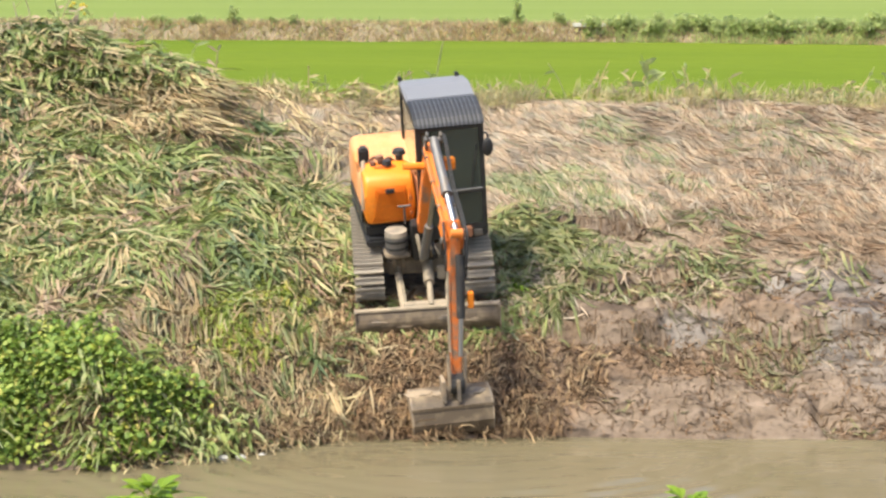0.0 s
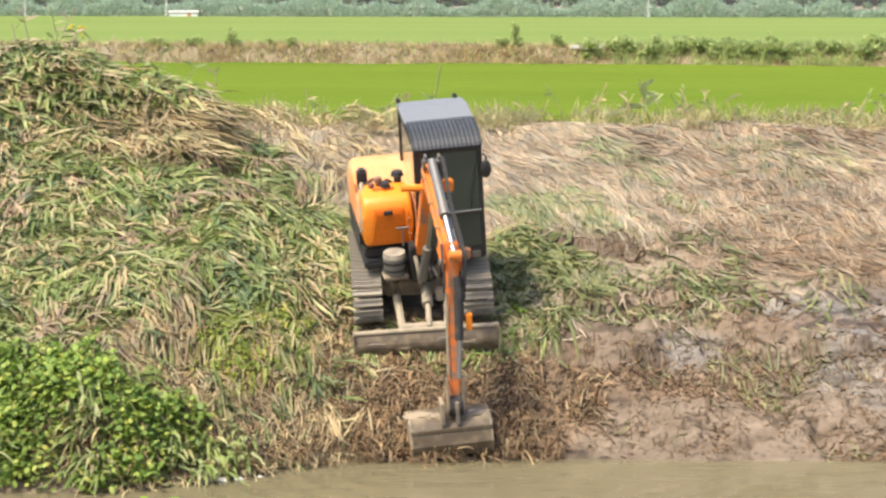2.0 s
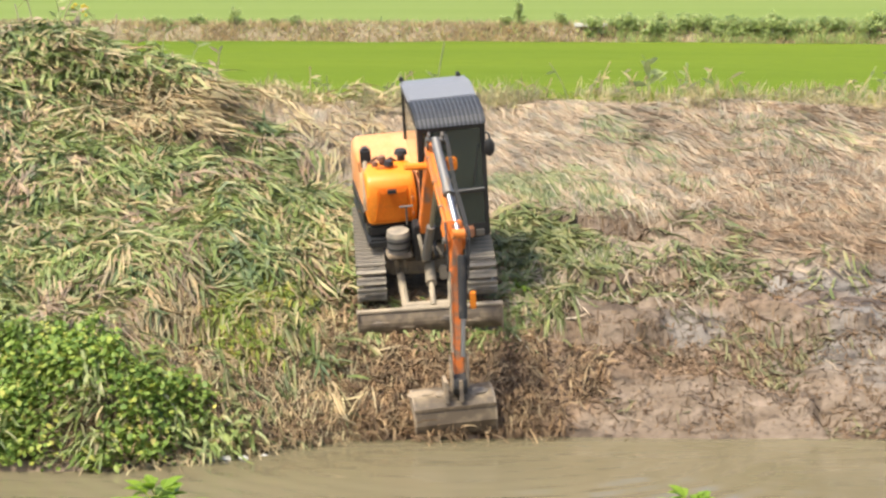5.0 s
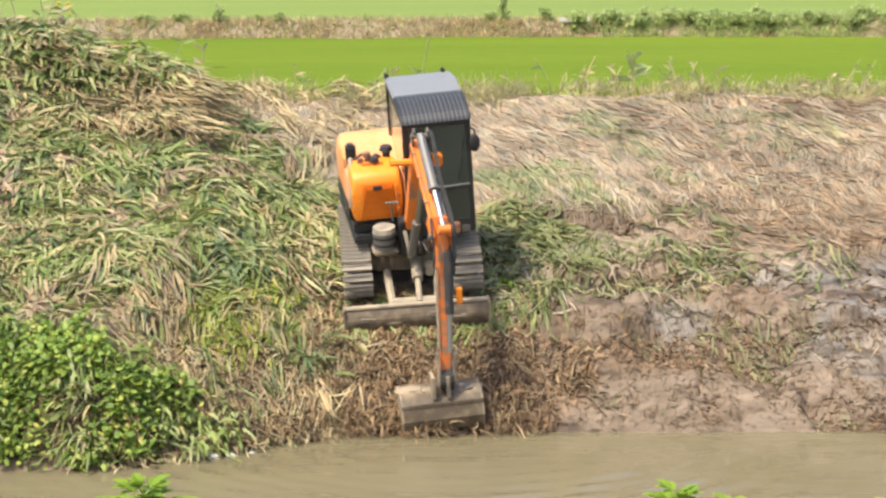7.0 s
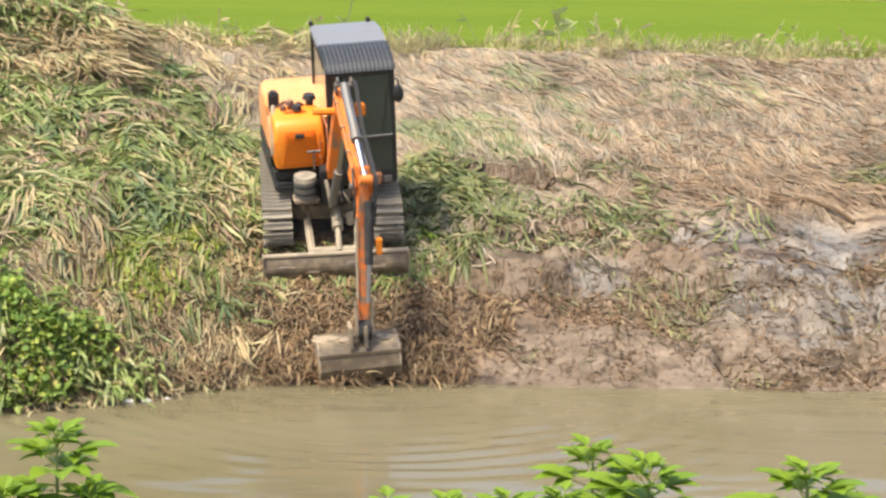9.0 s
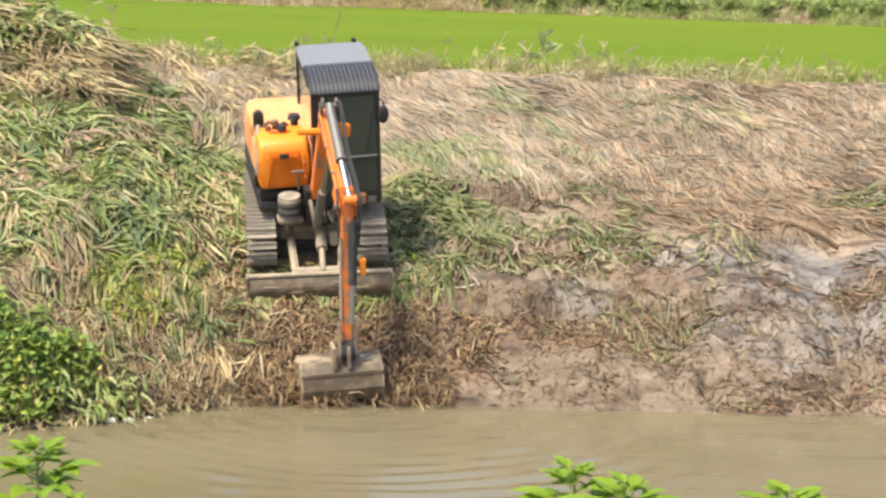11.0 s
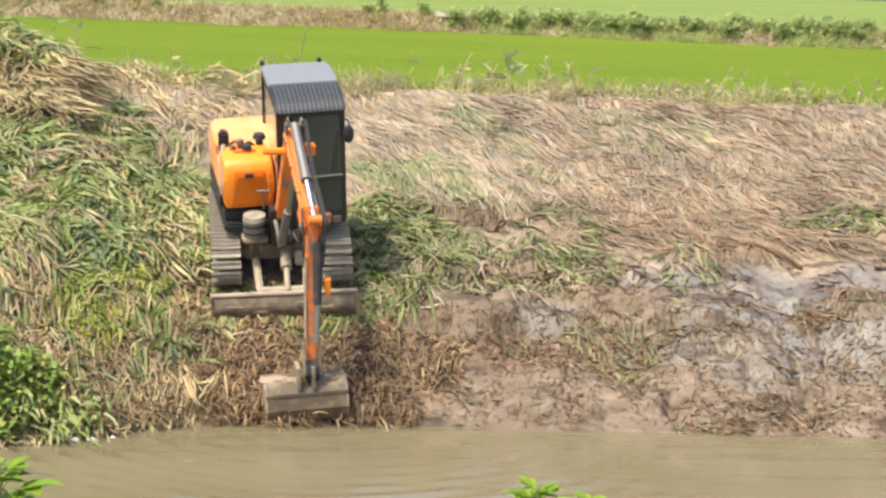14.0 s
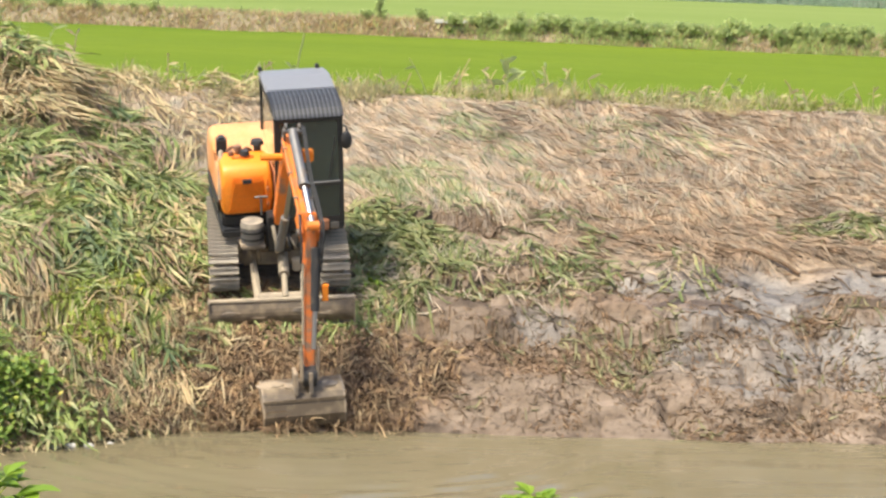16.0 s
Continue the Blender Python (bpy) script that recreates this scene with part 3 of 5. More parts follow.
strew("root_tangle", 11000, (-4.5, 2.4, 24.5, 28.6, lambda x, d: np.maximum(np.maximum(blob(x, d, -0.6, 0.95, 2.0, 1.1), 0.35 * blob(x, d, 1.35, 0.75, 0.75, 0.75)), 0.8 * blob(x, d, -2.5, 0.9, 1.7, 1.2)) * (d > 0.05)), (0.05, 0.26), (0.012, 0.034), -80, 60, (-5, 30), (0.1, 0.9), ROOTS, "tangled brown roots and dead stems on the cut bank", "roots", thick=0.12, tuft=8, tuft_spread=45, tuft_size=0.09)
strew("dry_stems", 5200, (-5.0, -1.0, 24.5, 28.8, lambda x, d: np.maximum(blob(x, d, -2.7, 0.9, 1.6, 1.3), blob(x, d, -3.3, 1.9, 1.2, 0.9)) * (d > 0.0)), (0.2, 0.55), (0.01, 0.024), -80, 30, (-5, 30), (0.2, 0.9), HAY, "pale dead stems hanging over the bank", "straw", thick=0.12, tuft=7, tuft_spread=45)
strew("olive_leaves", 800, (-4.4, -0.4, 25.3, 29.0, lambda x, d: np.maximum(blob(x, d, -1.9, 1.7, 1.1, 1.1), 0.6 * blob(x, d, -3.0, 0.6, 1.4, 0.6)) * (0.2 + 0.8 * patchy(x, d, 1.7, 0.4, 0.6, 26)) * (d > 0.1) * machine_free(x, d)), (0.15, 0.42), (0.02, 0.05), -78, 24, (-5, 22), (0.2, 0.8), OLIVE_REED, "olive half-withered leaves hanging down the bank", "reeds", thick=0.16, tuft=8, tuft_spread=36, tuft_size=0.08)
strew("blade_leaves", 700, (-1.4, 1.3, 26.6, 28.2, lambda x, d: blob(x, d, -0.2, 1.75, 1.3, 0.3)), (0.15, 0.4), (0.022, 0.05), -60, 40, (-5, 22), (0.1, 0.6), GREEN_REED, "green leaves pushed down below the dozer blade", "reeds", thick=0.1, tuft=7, tuft_spread=45, tuft_size=0.09)
def gaps(x, d):
    """The low places between the slabs of mud, where dead stuff gathers."""
    big, small = plates(x, d + waterline(x))
    return bare(x, d) * (0.05 + (1 - big) * (0.6 + 0.4 * (1 - small)) + 0.2 * big * (1 - small)) * (1 - 0.92 * grey_mud(x, d)) * (1 - 0.6 * blob(x, d, 5.9, 0.75, 1.4, 0.5)) * (d > 0.05)


strew("mud_debris", 16000, (0.3, 12, 26, 31.5, gaps), (0.025, 0.1), (0.012, 0.034), -14, 26, (-4, 5), (0.0, 0.2), DEBRIS, "dark scraps of roots and leaves in the mud", "debris", raise_by=0.006, thick=0.012, tuft=6, tuft_spread=32, tuft_size=0.1)
strew("mud_greens", 1200, (0.6, 12, 26, 31.5, lambda x, d: gaps(x, d) * np.maximum.reduce([blob(x, d, 4.6, 1.35, 1.0, 0.4), blob(x, d, 2.6, 2.6, 1.6, 0.7), blob(x, d, 4.2, 3.5, 2.2, 0.8), 0.7 * blob(x, d, 7.8, 2.1, 1.2, 0.3), 0.12 + 0 * x])), (0.08, 0.24), (0.018, 0.04), -16, 26, (-4, 5), (0.0, 0.2), WILTED, "wilted olive leaf scraps trodden into the mud", "debris", raise_by=0.012, thick=0.03, tuft=5, tuft_spread=36, tuft_size=0.1)
strew("wet_clods", 600, (4.0, 12, 26, 30.5, lambda x, d: grey_mud(x, d) * patchy(x, d * 1.6, 1.8, 0.48, 0.6, 22)), (0.05, 0.2), (0.02, 0.05), -12, 20, (-4, 4), (0.0, 0.2), DEBRIS, "dark clods and roots on the wet grey mud", "debris", raise_by=0.008, thick=0.012, tuft=6, tuft_spread=25, tuft_size=0.09)
strew("mud_straw", 700, (0.3, 12, 26, 31.5, lambda x, d: gaps(x, d)), (0.1, 0.4), (0.01, 0.02), -15, 22, (-4, 4), (0.0, 0.2), BROWN_STRAW, "thin straws lying in the mud", "straw", raise_by=0.004, thick=0.04, tuft=3, tuft_spread=30, tuft_size=0.1)
strew("standing_reeds", 7000, (-9.5, -3.0, 30.5, 36.2, lambda x, d: ss((-3.1 - x) / 2.0) * ss((d - 6.8) / 0.9) * (1 - 0.9 * swath(x, d))), (0.35, 0.75), (0.034, 0.068), -48, 40, (-3, 26), (0.2, 0.8), GREEN_REED, "standing reeds with drooping leaves on the bank top", "reeds", thick=0.24, fit_land=False, tuft=9, tuft_spread=50, tuft_size=0.08)
strew("standing_straw", 5000, (-9.5, -3.2, 31.0, 36.0, lambda x, d: ss((-3.3 - x) / 1.4) * ss((d - 6.8) / 0.8) * (0.12 + 0.88 * swath(x, d))), (0.4, 0.9), (0.014, 0.036), -52, 20, (-6, 12), (0.1, 0.5), HAY, "dry bent straw among the reeds", "straw", thick=0.16, fit_land=False, tuft=8, tuft_spread=32, tuft_size=0.09)
strew("crest_grass", 6500, (-3.5, 12.5, 34.5, 37.0, lambda x, d: ss((d - 8.4) / 0.5) * patchy(x, d, 1.0, 0.3, 0.6, 4)), (0.15, 0.45), (0.009, 0.022), -60, 60, (15, 85), (0.0, 0.6), PALE, "short pale grass along the bank top", thick=0.08, fit_land=False, tuft=9, tuft_spread=80, tuft_size=0.05)
strew("crest_green", 4500, (-3.5, 12.5, 35.2, 37.5, lambda x, d: ss((d - 9.0) / 0.4) * (0.3 + 0.7 * patchy(x, d, 0.7, 0.35, 0.6, 14))), (0.10, 0.28), (0.012, 0.026), -60, 90, (20, 80), (0.1, 0.6), SHRUB, "low green weeds behind the bank top", "weeds", thick=0.06, fit_land=False, tuft=6, tuft_spread=80)
strew("shrub_leaves", 12500, (-8.5, -2.8, 24.2, 27.6, lambda x, d: np.maximum(blob(x, d, -5.3, 0.4, 2.1, 0.75), 0.5 * blob(x, d, -5.9, 0.9, 1.2, 0.6)) * (0.04 + 0.96 * patchy(x, d, 1.9, 0.42, 0.58, 17)) * (d > -0.2)), (0.05, 0.09), (0.045, 0.085), -80, 70, (-30, 40), (0.2, 0.7), BANK_LEAF, "bright green leafy weeds above the waterline", "weeds", raise_by=0.05, thick=0.4, outline=(0.6, 1.0, 0.85), fit_land=False, tuft=16, tuft_spread=100, tuft_size=0.085)
strew("water_edge_reeds", 1100, (-7.5, -2.4, 24.2, 25.8, lambda x, d: (d > -0.12) & (d < 0.35) & (vnoise(x * 1.4 + 3, d) > 0.45)), (0.25, 0.5), (0.03, 0.055), -85, 30, (15, 60), (0.5, 1.1), GREEN_REED, "reed leaves drooping over the water", "reeds", thick=0.22, fit_land=False, tuft=10, tuft_spread=35, tuft_size=0.06)
strew("water_edge_straw", 1400, (-5.0, 1.5, 24.6, 26.6, lambda x, d: (d > -0.05) & (d < 0.3)), (0.15, 0.45), (0.008, 0.02), -85, 40, (0, 50), (0.4, 1.1), ROOTS, "dead stems trailing into the water", "straw", thick=0.15, fit_land=False, tuft=6, tuft_spread=45, tuft_size=0.06)


strew("near_bank_grass", 16000, (-9, 9, -6, 12, lambda x, d: 0.3 + 0.7 * patchy(x, d, 0.8, 0.3, 0.6, 3)), (0.12, 0.3), (0.012, 0.028), 60, 90, (10, 70), (0.1, 0.7), SHRUB, "green grass on the near bank", "grass", raise_by=0.0, thick=0.05, fit_land=False, tuft=8, tuft_spread=90)
strew("side_reeds", 12000, (-40, -8.8, 25, 36, lambda x, d: (d > 0.1) * (0.4 + 0.6 * patchy(x, d, 0.5, 0.3, 0.6, 3))), (0.4, 0.9), (0.03, 0.07), -45, 40, (0, 40), (0.1, 0.6), GREEN_REED, "reeds along the bank further on", "reeds", thick=0.3, tuft=8, tuft_spread=60, tuft_size=0.15)
strew("side_straw", 12000, (11.8, 40, 28, 36.5, lambda x, d: (d > 2.5) * (0.4 + 0.6 * patchy(x, d, 0.5, 0.3, 0.6, 3))), (0.4, 0.9), (0.02, 0.05), -50, 40, (-2, 15), (0.0, 0.3), BROWN_STRAW, "brown straw along the bank further on", "straw", thick=0.15, tuft=8, tuft_spread=40, tuft_size=0.15)


# ---- the excavator ----
def empty_thing(name, m, label, category, group=""):
    ob = new(name)
    ob.empty_display_size = 0.3
    ob.matrix_basis = m
    return tagged(ob, label, category, group)


digger = empty_thing("excavator", Matrix.Translation((-0.392, 29.173, 1.80)) @ pose(0, 0, 0, 0, 0, 4.06) @ pose(0, 0, 0, 15.8) @ pose(0, 0, 0, 0, -3.68),
                     "small orange crawler excavator with a black cab, on the bank", "excavator")
TURN = pose(0, 0, 0, 0, 0, 5.5)  # the upper body's swing on its tracks


def upper(name, bm, mat, parent=None, label="", smooth=False):
    bm.transform(TURN)
    return part(name, bm, mat, parent or digger, label, smooth)


def shoe_mesh():
    bm = a_box((-0.2, -0.05, 0.0), (0.2, 0.05, 0.022), 0.004)
    for y in (-0.04, 0.03):
        box(bm, (-0.2, y - 0.007, 0.022), (0.2, y + 0.007, 0.042))
    me = bpy.data.meshes.new("shoe")
    bm.to_mesh(me)
    bm.free()
    me.materials.append(TRACKMUD)
    return me


SHOE = shoe_mesh()
HALF, RAD, HUB = 0.98, 0.235, 0.275


def crawler(x):
    outline = [(HALF * s + 0.17 * math.sin(a) * s, HUB + 0.17 * math.cos(a)) for s in (1, -1) for a in [k * math.pi / 8 if s > 0 else math.pi - k * math.pi / 8 for k in range(9)]]
    fr = part("track", a_prism(outline, x - 0.11, x + 0.11, 0.01), MUDDY, digger, "muddy crawler track")
    for y in (-HALF, HALF):
        bm = a_rod((x - 0.12, y, HUB), (x + 0.12, y, HUB), 0.2, sides=20)
        rod(bm, (x - 0.15, y, HUB), (x + 0.15, y, HUB), 0.07)
        part("idler" if y < 0 else "sprocket", bm, MUDDY, fr)
    for y in (-0.6, -0.3, 0.0, 0.3, 0.6):
        part("roller", a_rod((x - 0.13, y, 0.1), (x + 0.13, y, 0.1), 0.07), MUDDY, fr)
    run, n = 2 * 2 * HALF + 2 * math.pi * RAD, 41
    for i in range(n):
        s = i * run / n
        if s < 2 * HALF:
            y, z, a = HALF - s, HUB + RAD, 0
        elif s < 2 * HALF + math.pi * RAD:
            a = (s - 2 * HALF) / RAD
            y, z = -HALF - RAD * math.sin(a), HUB + RAD * math.cos(a)
        elif s < 4 * HALF + math.pi * RAD:
            y, z, a = -HALF + s - 2 * HALF - math.pi * RAD, HUB - RAD, math.pi
        else:
            a = math.pi + (s - 4 * HALF - math.pi * RAD) / RAD
            y, z = HALF - RAD * math.sin(a), HUB + RAD * math.cos(a)
        sh = new("shoe", SHOE)
        sh.parent = fr
        sh.matrix_basis = pose(x, y, z, math.degrees(a), 0, 0)


crawler(-0.75), crawler(0.75)
bm = a_box((-0.5, -0.7, 0.2), (0.5, 0.7, 0.44), 0.03)
for sx in (-1, 1):
    for y in (-0.5, 0.5):
        box(bm, (sx * 0.4, y - 0.12, 0.2), (sx * 0.66, y + 0.12, 0.38), 0.02)
part("undercarriage", bm, MUDDY, digger)
part("turntable", a_rod((0, 0, 0.43), (0, 0, 0.66), 0.46, sides=28), MUDDY, digger)

# dozer blade, its push frame and lift cylinder
outer = [(-1.60 - 0.09 * math.sin(math.pi * k / 8), -0.29 + 0.38 * k / 8) for k in range(9)]
inner = [(y + 0.035, z) for y, z in outer[::-1]]
blade = part("dozer_blade", a_prism(outer + inner, -0.97, 0.97), WETMUD, digger, "mud-caked dozer blade")
part("cutting_edge", a_box((-0.98, -1.645, -0.34), (0.98, -1.61, -0.23), 0.004), GREY, blade)
part("top_rim", a_box((-0.98, -1.63, 0.075), (0.98, -1.54, 0.11), 0.01), DRYMUD, blade, "top rim caked with pale dried mud")
for sx in (-1, 1):
    part("side_plate", a_box((sx * 0.97 - 0.012, -1.69, -0.29), (sx * 0.97 + 0.012, -1.52, 0.11), 0.004), MUDDY, blade)
    b = a_rod((sx * 0.36, -0.55, 0.33), (sx * 0.30, -1.56, 0.0), 0.055, sides=6)
    part("push_arm", b, DRYMUD, digger, "push arm caked with pale dried mud")
part("cross_tube", a_rod((-0.30, -1.42, 0.04), (0.34, -1.42, 0.04), 0.075), DRYMUD, digger, "pale mud-caked cross tube")
lift = part("blade_cylinder", a_rod((0.06, -0.62, 0.42), (0.06, -1.12, 0.24), 0.075), DRYMUD, digger, "mud-caked lift cylinder")
part("rod", a_rod((0.06, -1.10, 0.245), (0.06, -1.5, 0.08), 0.04), DRYMUD, lift)
part("hose_box", a_box((0.18, -1.0, 0.22), (0.30, -0.92, 0.42), 0.02), DRYMUD, digger)

# upper body: deck, orange covers
upper("deck", a_box((-0.82, -0.72, 0.66), (0.80, 1.02, 0.78), 0.03), BLACK)
upper("skirt", a_box((-0.80, -0.60, 0.78), (-0.12, 0.95, 0.95), 0.03), BLACK, label="black lower skirt of the body")
front = [(-0.60, 0.970), (-0.645, 0.990), (-0.66, 1.040), (-0.662, 1.190), (-0.655, 1.390), (-0.635, 1.510), (-0.60, 1.580), (-0.55, 1.625), (-0.46, 1.655), (-0.16, 1.690), (-0.16, 0.970)]
bm = a_prism(front, -0.80, -0.12, 0.07, True)
cover = upper("tank_cover", bm, ORANGE, label="bright orange front cover", smooth=True)
panel = bmesh.new()
vs = [panel.verts.new(p) for p in ((-0.70, -0.674, 1.050), (-0.22, -0.674, 1.050), (-0.26, -0.672, 1.43), (-0.62, -0.672, 1.43), (-0.725, -0.664, 1.020), (-0.20, -0.664, 1.020), (-0.24, -0.652, 1.50), (-0.65, -0.652, 1.50))]
panel.faces.new(vs[:4])
for i in range(4):
    panel.faces.new((vs[i], vs[(i + 1) % 4], vs[4 + (i + 1) % 4], vs[4 + i]))
bmesh.ops.solidify(panel, geom=panel.faces[:], thickness=0.012)
upper("door_panel", panel, ORANGE, cover)
upper("latch", a_box((-0.52, -0.695, 1.425), (-0.40, -0.650, 1.48), 0.006), RUBBER, cover, "black latch")
upper("seam", a_box((-0.195, -0.672, 1.0), (-0.185, -0.655, 1.47), 0.002), ORANGE_OLD, cover)
upper("hinge", a_box((-0.20, -0.69, 1.08), (-0.165, -0.66, 1.14), 0.006), ORANGE_OLD, cover)
upper("hinge", a_box((-0.20, -0.69, 1.30), (-0.165, -0.66, 1.36), 0.006), ORANGE_OLD, cover)
hood = [(-0.18, 0.93), (-0.18, 1.50), (-0.02, 1.53), (0.10, 1.57), (0.20, 1.63), (0.34, 1.68), (0.75, 1.74), (0.88, 1.73), (0.96, 1.67), (1.0, 1.56), (1.02, 1.40), (1.02, 0.80), (0.6, 0.80), (0.3, 0.93)]
upper("engine_hood", a_prism(hood, -0.82, 0.12, 0.12, True), FADED, label="faded orange engine hood", smooth=True)
upper("rear_cover", a_prism([(0.66, 0.8), (0.66, 1.62), (0.95, 1.58), (1.04, 1.3), (1.04, 0.8)], 0.12, 0.80, 0.05), ORANGE)
upper("side_guard", a_box((-0.845, -0.45, 0.93), (-0.815, 0.8, 1.10), 0.01), BLACK)
upper("air_intake", a_box((-0.78, 0.0, 1.52), (-0.64, 0.18, 1.84), 0.03), RUBBER, label="black air intake box")
for x, y, r, z0, z1 in ((-0.52, -0.20, 0.06, 1.62, 1.80), (-0.44, -0.32, 0.07, 1.62, 1.77), (-0.24, -0.10, 0.095, 1.56, 1.83), (-0.62, -0.24, 0.045, 1.62, 1.74)):
    bm = a_rod((x, y, z0), (x, y, z1 - 0.05), r * 0.55)
    rod(bm, (x, y, z1 - 0.06), (x, y, z1), r, r * 0.8, 14)
    upper("filler_cap", bm, RUST if r < 0.065 else RUBBER, label="rusty brown cap" if r < 0.065 else "black filler cap")
bm = bmesh.new()
hose(bm, [(-0.71, 0.05, 1.58), (-0.74, -0.10, 1.68), (-0.765, -0.30, 1.62), (-0.80, -0.48, 1.36), (-0.81, -0.52, 1.16)], 0.035)
upper("intake_hose", bm, MUDDY, label="grey-brown intake hose over the body edge")
bm = bmesh.new()
hose(bm, [(-0.66, -0.05, 1.66), (-0.58, -0.14, 1.76), (-0.50, -0.22, 1.70), (-0.40, -0.16, 1.74), (-0.32, -0.08, 1.66)], 0.022)
upper("breather_pipe", bm, RUST, label="rusty breather pipe between the caps")
upper("cap_bracket", a_box((-0.62, -0.36, 1.645), (-0.32, -0.30, 1.70), 0.012), ORANGE_OLD)
bm = a_rod((-0.29, -0.78, 1.00), (-0.29, -0.78, 1.26), 0.014)
rod(bm, (-0.38, -0.78, 1.26), (-0.20, -0.78, 1.26), 0.016)
upper("lever", bm, GREY, label="grey T-shaped hand lever")
drum = upper("swing_motor", a_rod((-0.43, -0.84, 0.64), (-0.43, -0.84, 0.88), 0.155, sides=24), GREY, label="grey swing motor with a pale round top")
for z in (0.70, 0.80):
    upper("clamp_band", a_rod((-0.43, -0.84, z), (-0.43, -0.84, z + 0.03), 0.162, sides=24), BLACK, drum)
upper("lid", a_rod((-0.43, -0.84, 0.88), (-0.43, -0.84, 0.95), 0.16, 0.15, 24), TRACKMUD, drum, "pale dusty grey lid")
upper("base_flange", a_box((-0.60, -0.98, 0.58), (-0.26, -0.70, 0.65), 0.02), MUDDY, drum)
for sx in (-0.49, -0.37):
    upper("strut", a_rod((sx, -0.9, 0.56), (sx + 0.04, -0.75, 0.3), 0.025), MUDDY, drum)
bm = bmesh.new()
hose(bm, [(-0.20, -0.80, 0.98), (-0.17, -1.0, 0.92), (-0.14, -1.08, 0.72), (-0.12, -1.05, 0.55)], 0.028)
upper("pipe", bm, DRYMUD, label="pale dusty bent pipe")

# cab: black frame, glass on three sides, ridged visor
CX0, CX1 = -0.10, 0.82
cab = upper("cab", a_box((CX0, -0.95, 0.78), (CX1, 0.66, 0.90), 0.02), BLACK, label="black steel cab with tinted glass")
for x in (CX0 + 0.035, CX1 - 0.035):
    upper("front_pillar", a_prism([(-0.95, 0.88), (-0.86, 0.88), (-0.77, 2.37), (-0.87, 2.35)], x - 0.035, x + 0.035, 0.012), BLACK, cab)
    upper("rear_pillar", a_prism([(0.58, 0.88), (0.66, 0.88), (0.66, 2.50), (0.58, 2.50)], x - 0.03, x + 0.03, 0.012), BLACK, cab)
upper("window_rail", a_prism([(-0.94, 1.42), (-0.86, 1.42), (-0.865, 1.48), (-0.935, 1.48)], CX0 + 0.06, CX1 - 0.06, 0.006), BLACK, cab)
upper("lower_rail", a_prism([(-0.955, 0.88), (-0.87, 0.88), (-0.87, 0.98), (-0.95, 0.98)], CX0 + 0.05, CX1 - 0.05, 0.006), BLACK, cab)
upper("grab_bar", a_rod((CX0 + 0.1, -0.965, 1.47), (CX1 - 0.05, -0.965, 1.49), 0.012), GREY, cab)
upper("upper_windscreen", a_prism([(-0.915, 1.49), (-0.905, 1.49), (-0.842, 2.335), (-0.852, 2.335)], CX0 + 0.06, CX1 - 0.06), GLASS, cab, "dark tinted windscreen").visible_shadow = False
upper("lower_windscreen", a_prism([(-0.94, 0.97), (-0.93, 0.97), (-0.915, 1.43), (-0.925, 1.43)], CX0 + 0.06, CX1 - 0.06), GLASS, cab, "dark tinted lower pane").visible_shadow = False
upper("header", a_prism([(-0.88, 2.32), (-0.79, 2.32), (-0.77, 2.41), (-0.88, 2.38)], CX0, CX1, 0.01), BLACK, cab)
upper("side_rail", a_prism([(-0.80, 2.33), (0.64, 2.44), (0.64, 2.50), (-0.80, 2.41)], CX0 + 0.005, CX0 + 0.05, 0.006), BLACK, cab)
upper("side_rail", a_prism([(-0.80, 2.33), (0.64, 2.44), (0.64, 2.50), (-0.80, 2.41)], CX1 - 0.05, CX1 - 0.005, 0.006), BLACK, cab)
upper("side_window", a_prism([(-0.84, 1.55), (0.58, 1.55), (0.58, 2.44), (-0.79, 2.35)], CX0 + 0.02, CX0 + 0.028), CLEAR, cab, "clear side pane").visible_shadow = False
upper("side_panel", a_prism([(-0.9, 0.9), (0.6, 0.9), (0.58, 1.56), (-0.86, 1.56)], CX0 + 0.012, CX0 + 0.034), SKIRT, cab, "faded red lower side panel")
door = upper("door", a_prism([(-0.9, 0.9), (0.6, 0.9), (0.58, 1.40), (-0.88, 1.40)], CX1 - 0.034, CX1 - 0.012), BLACK, cab)
upper("door_window", a_prism([(-0.86, 1.42), (0.58, 1.42), (0.58, 2.44), (-0.79, 2.35)], CX1 - 0.028, CX1 - 0.02), CLEAR, door).visible_shadow = False
upper("rear_window", a_box((CX0 + 0.06, 0.615, 1.6), (CX1 - 0.06, 0.625, 2.46)), CLEAR, cab).visible_shadow = False
upper("rear_wall", a_box((CX0 + 0.05, 0.60, 0.88), (CX1 - 0.05, 0.64, 1.6), 0.01), BLACK, cab)
upper("seat", a_box((0.14, -0.1, 1.05), (0.60, 0.38, 1.25), 0.06), INSIDE, cab, "dark driving seat")
upper("seat_back", a_box((0.16, 0.32, 1.2), (0.58, 0.48, 1.85), 0.06), INSIDE, cab)
upper("console", a_box((0.62, -0.3, 0.9), (0.74, 0.4, 1.35), 0.03), INSIDE, cab)
bm = a_prism([(-0.24, 2.505), (-0.22, 2.56), (0.3, 2.585), (0.68, 2.555), (0.70, 2.49)], CX0 - 0.015, CX1 + 0.015, 0.03)
roof = upper("roof", bm, ROOF, cab, "dusty dark grey roof panel")
arc = [(-0.23, 2.51), (-0.23, 2.562), (-0.45, 2.55), (-0.64, 2.52), (-0.78, 2.475), (-0.87, 2.42), (-0.90, 2.38), (-0.86, 2.38), (-0.80, 2.42), (-0.62, 2.47)]
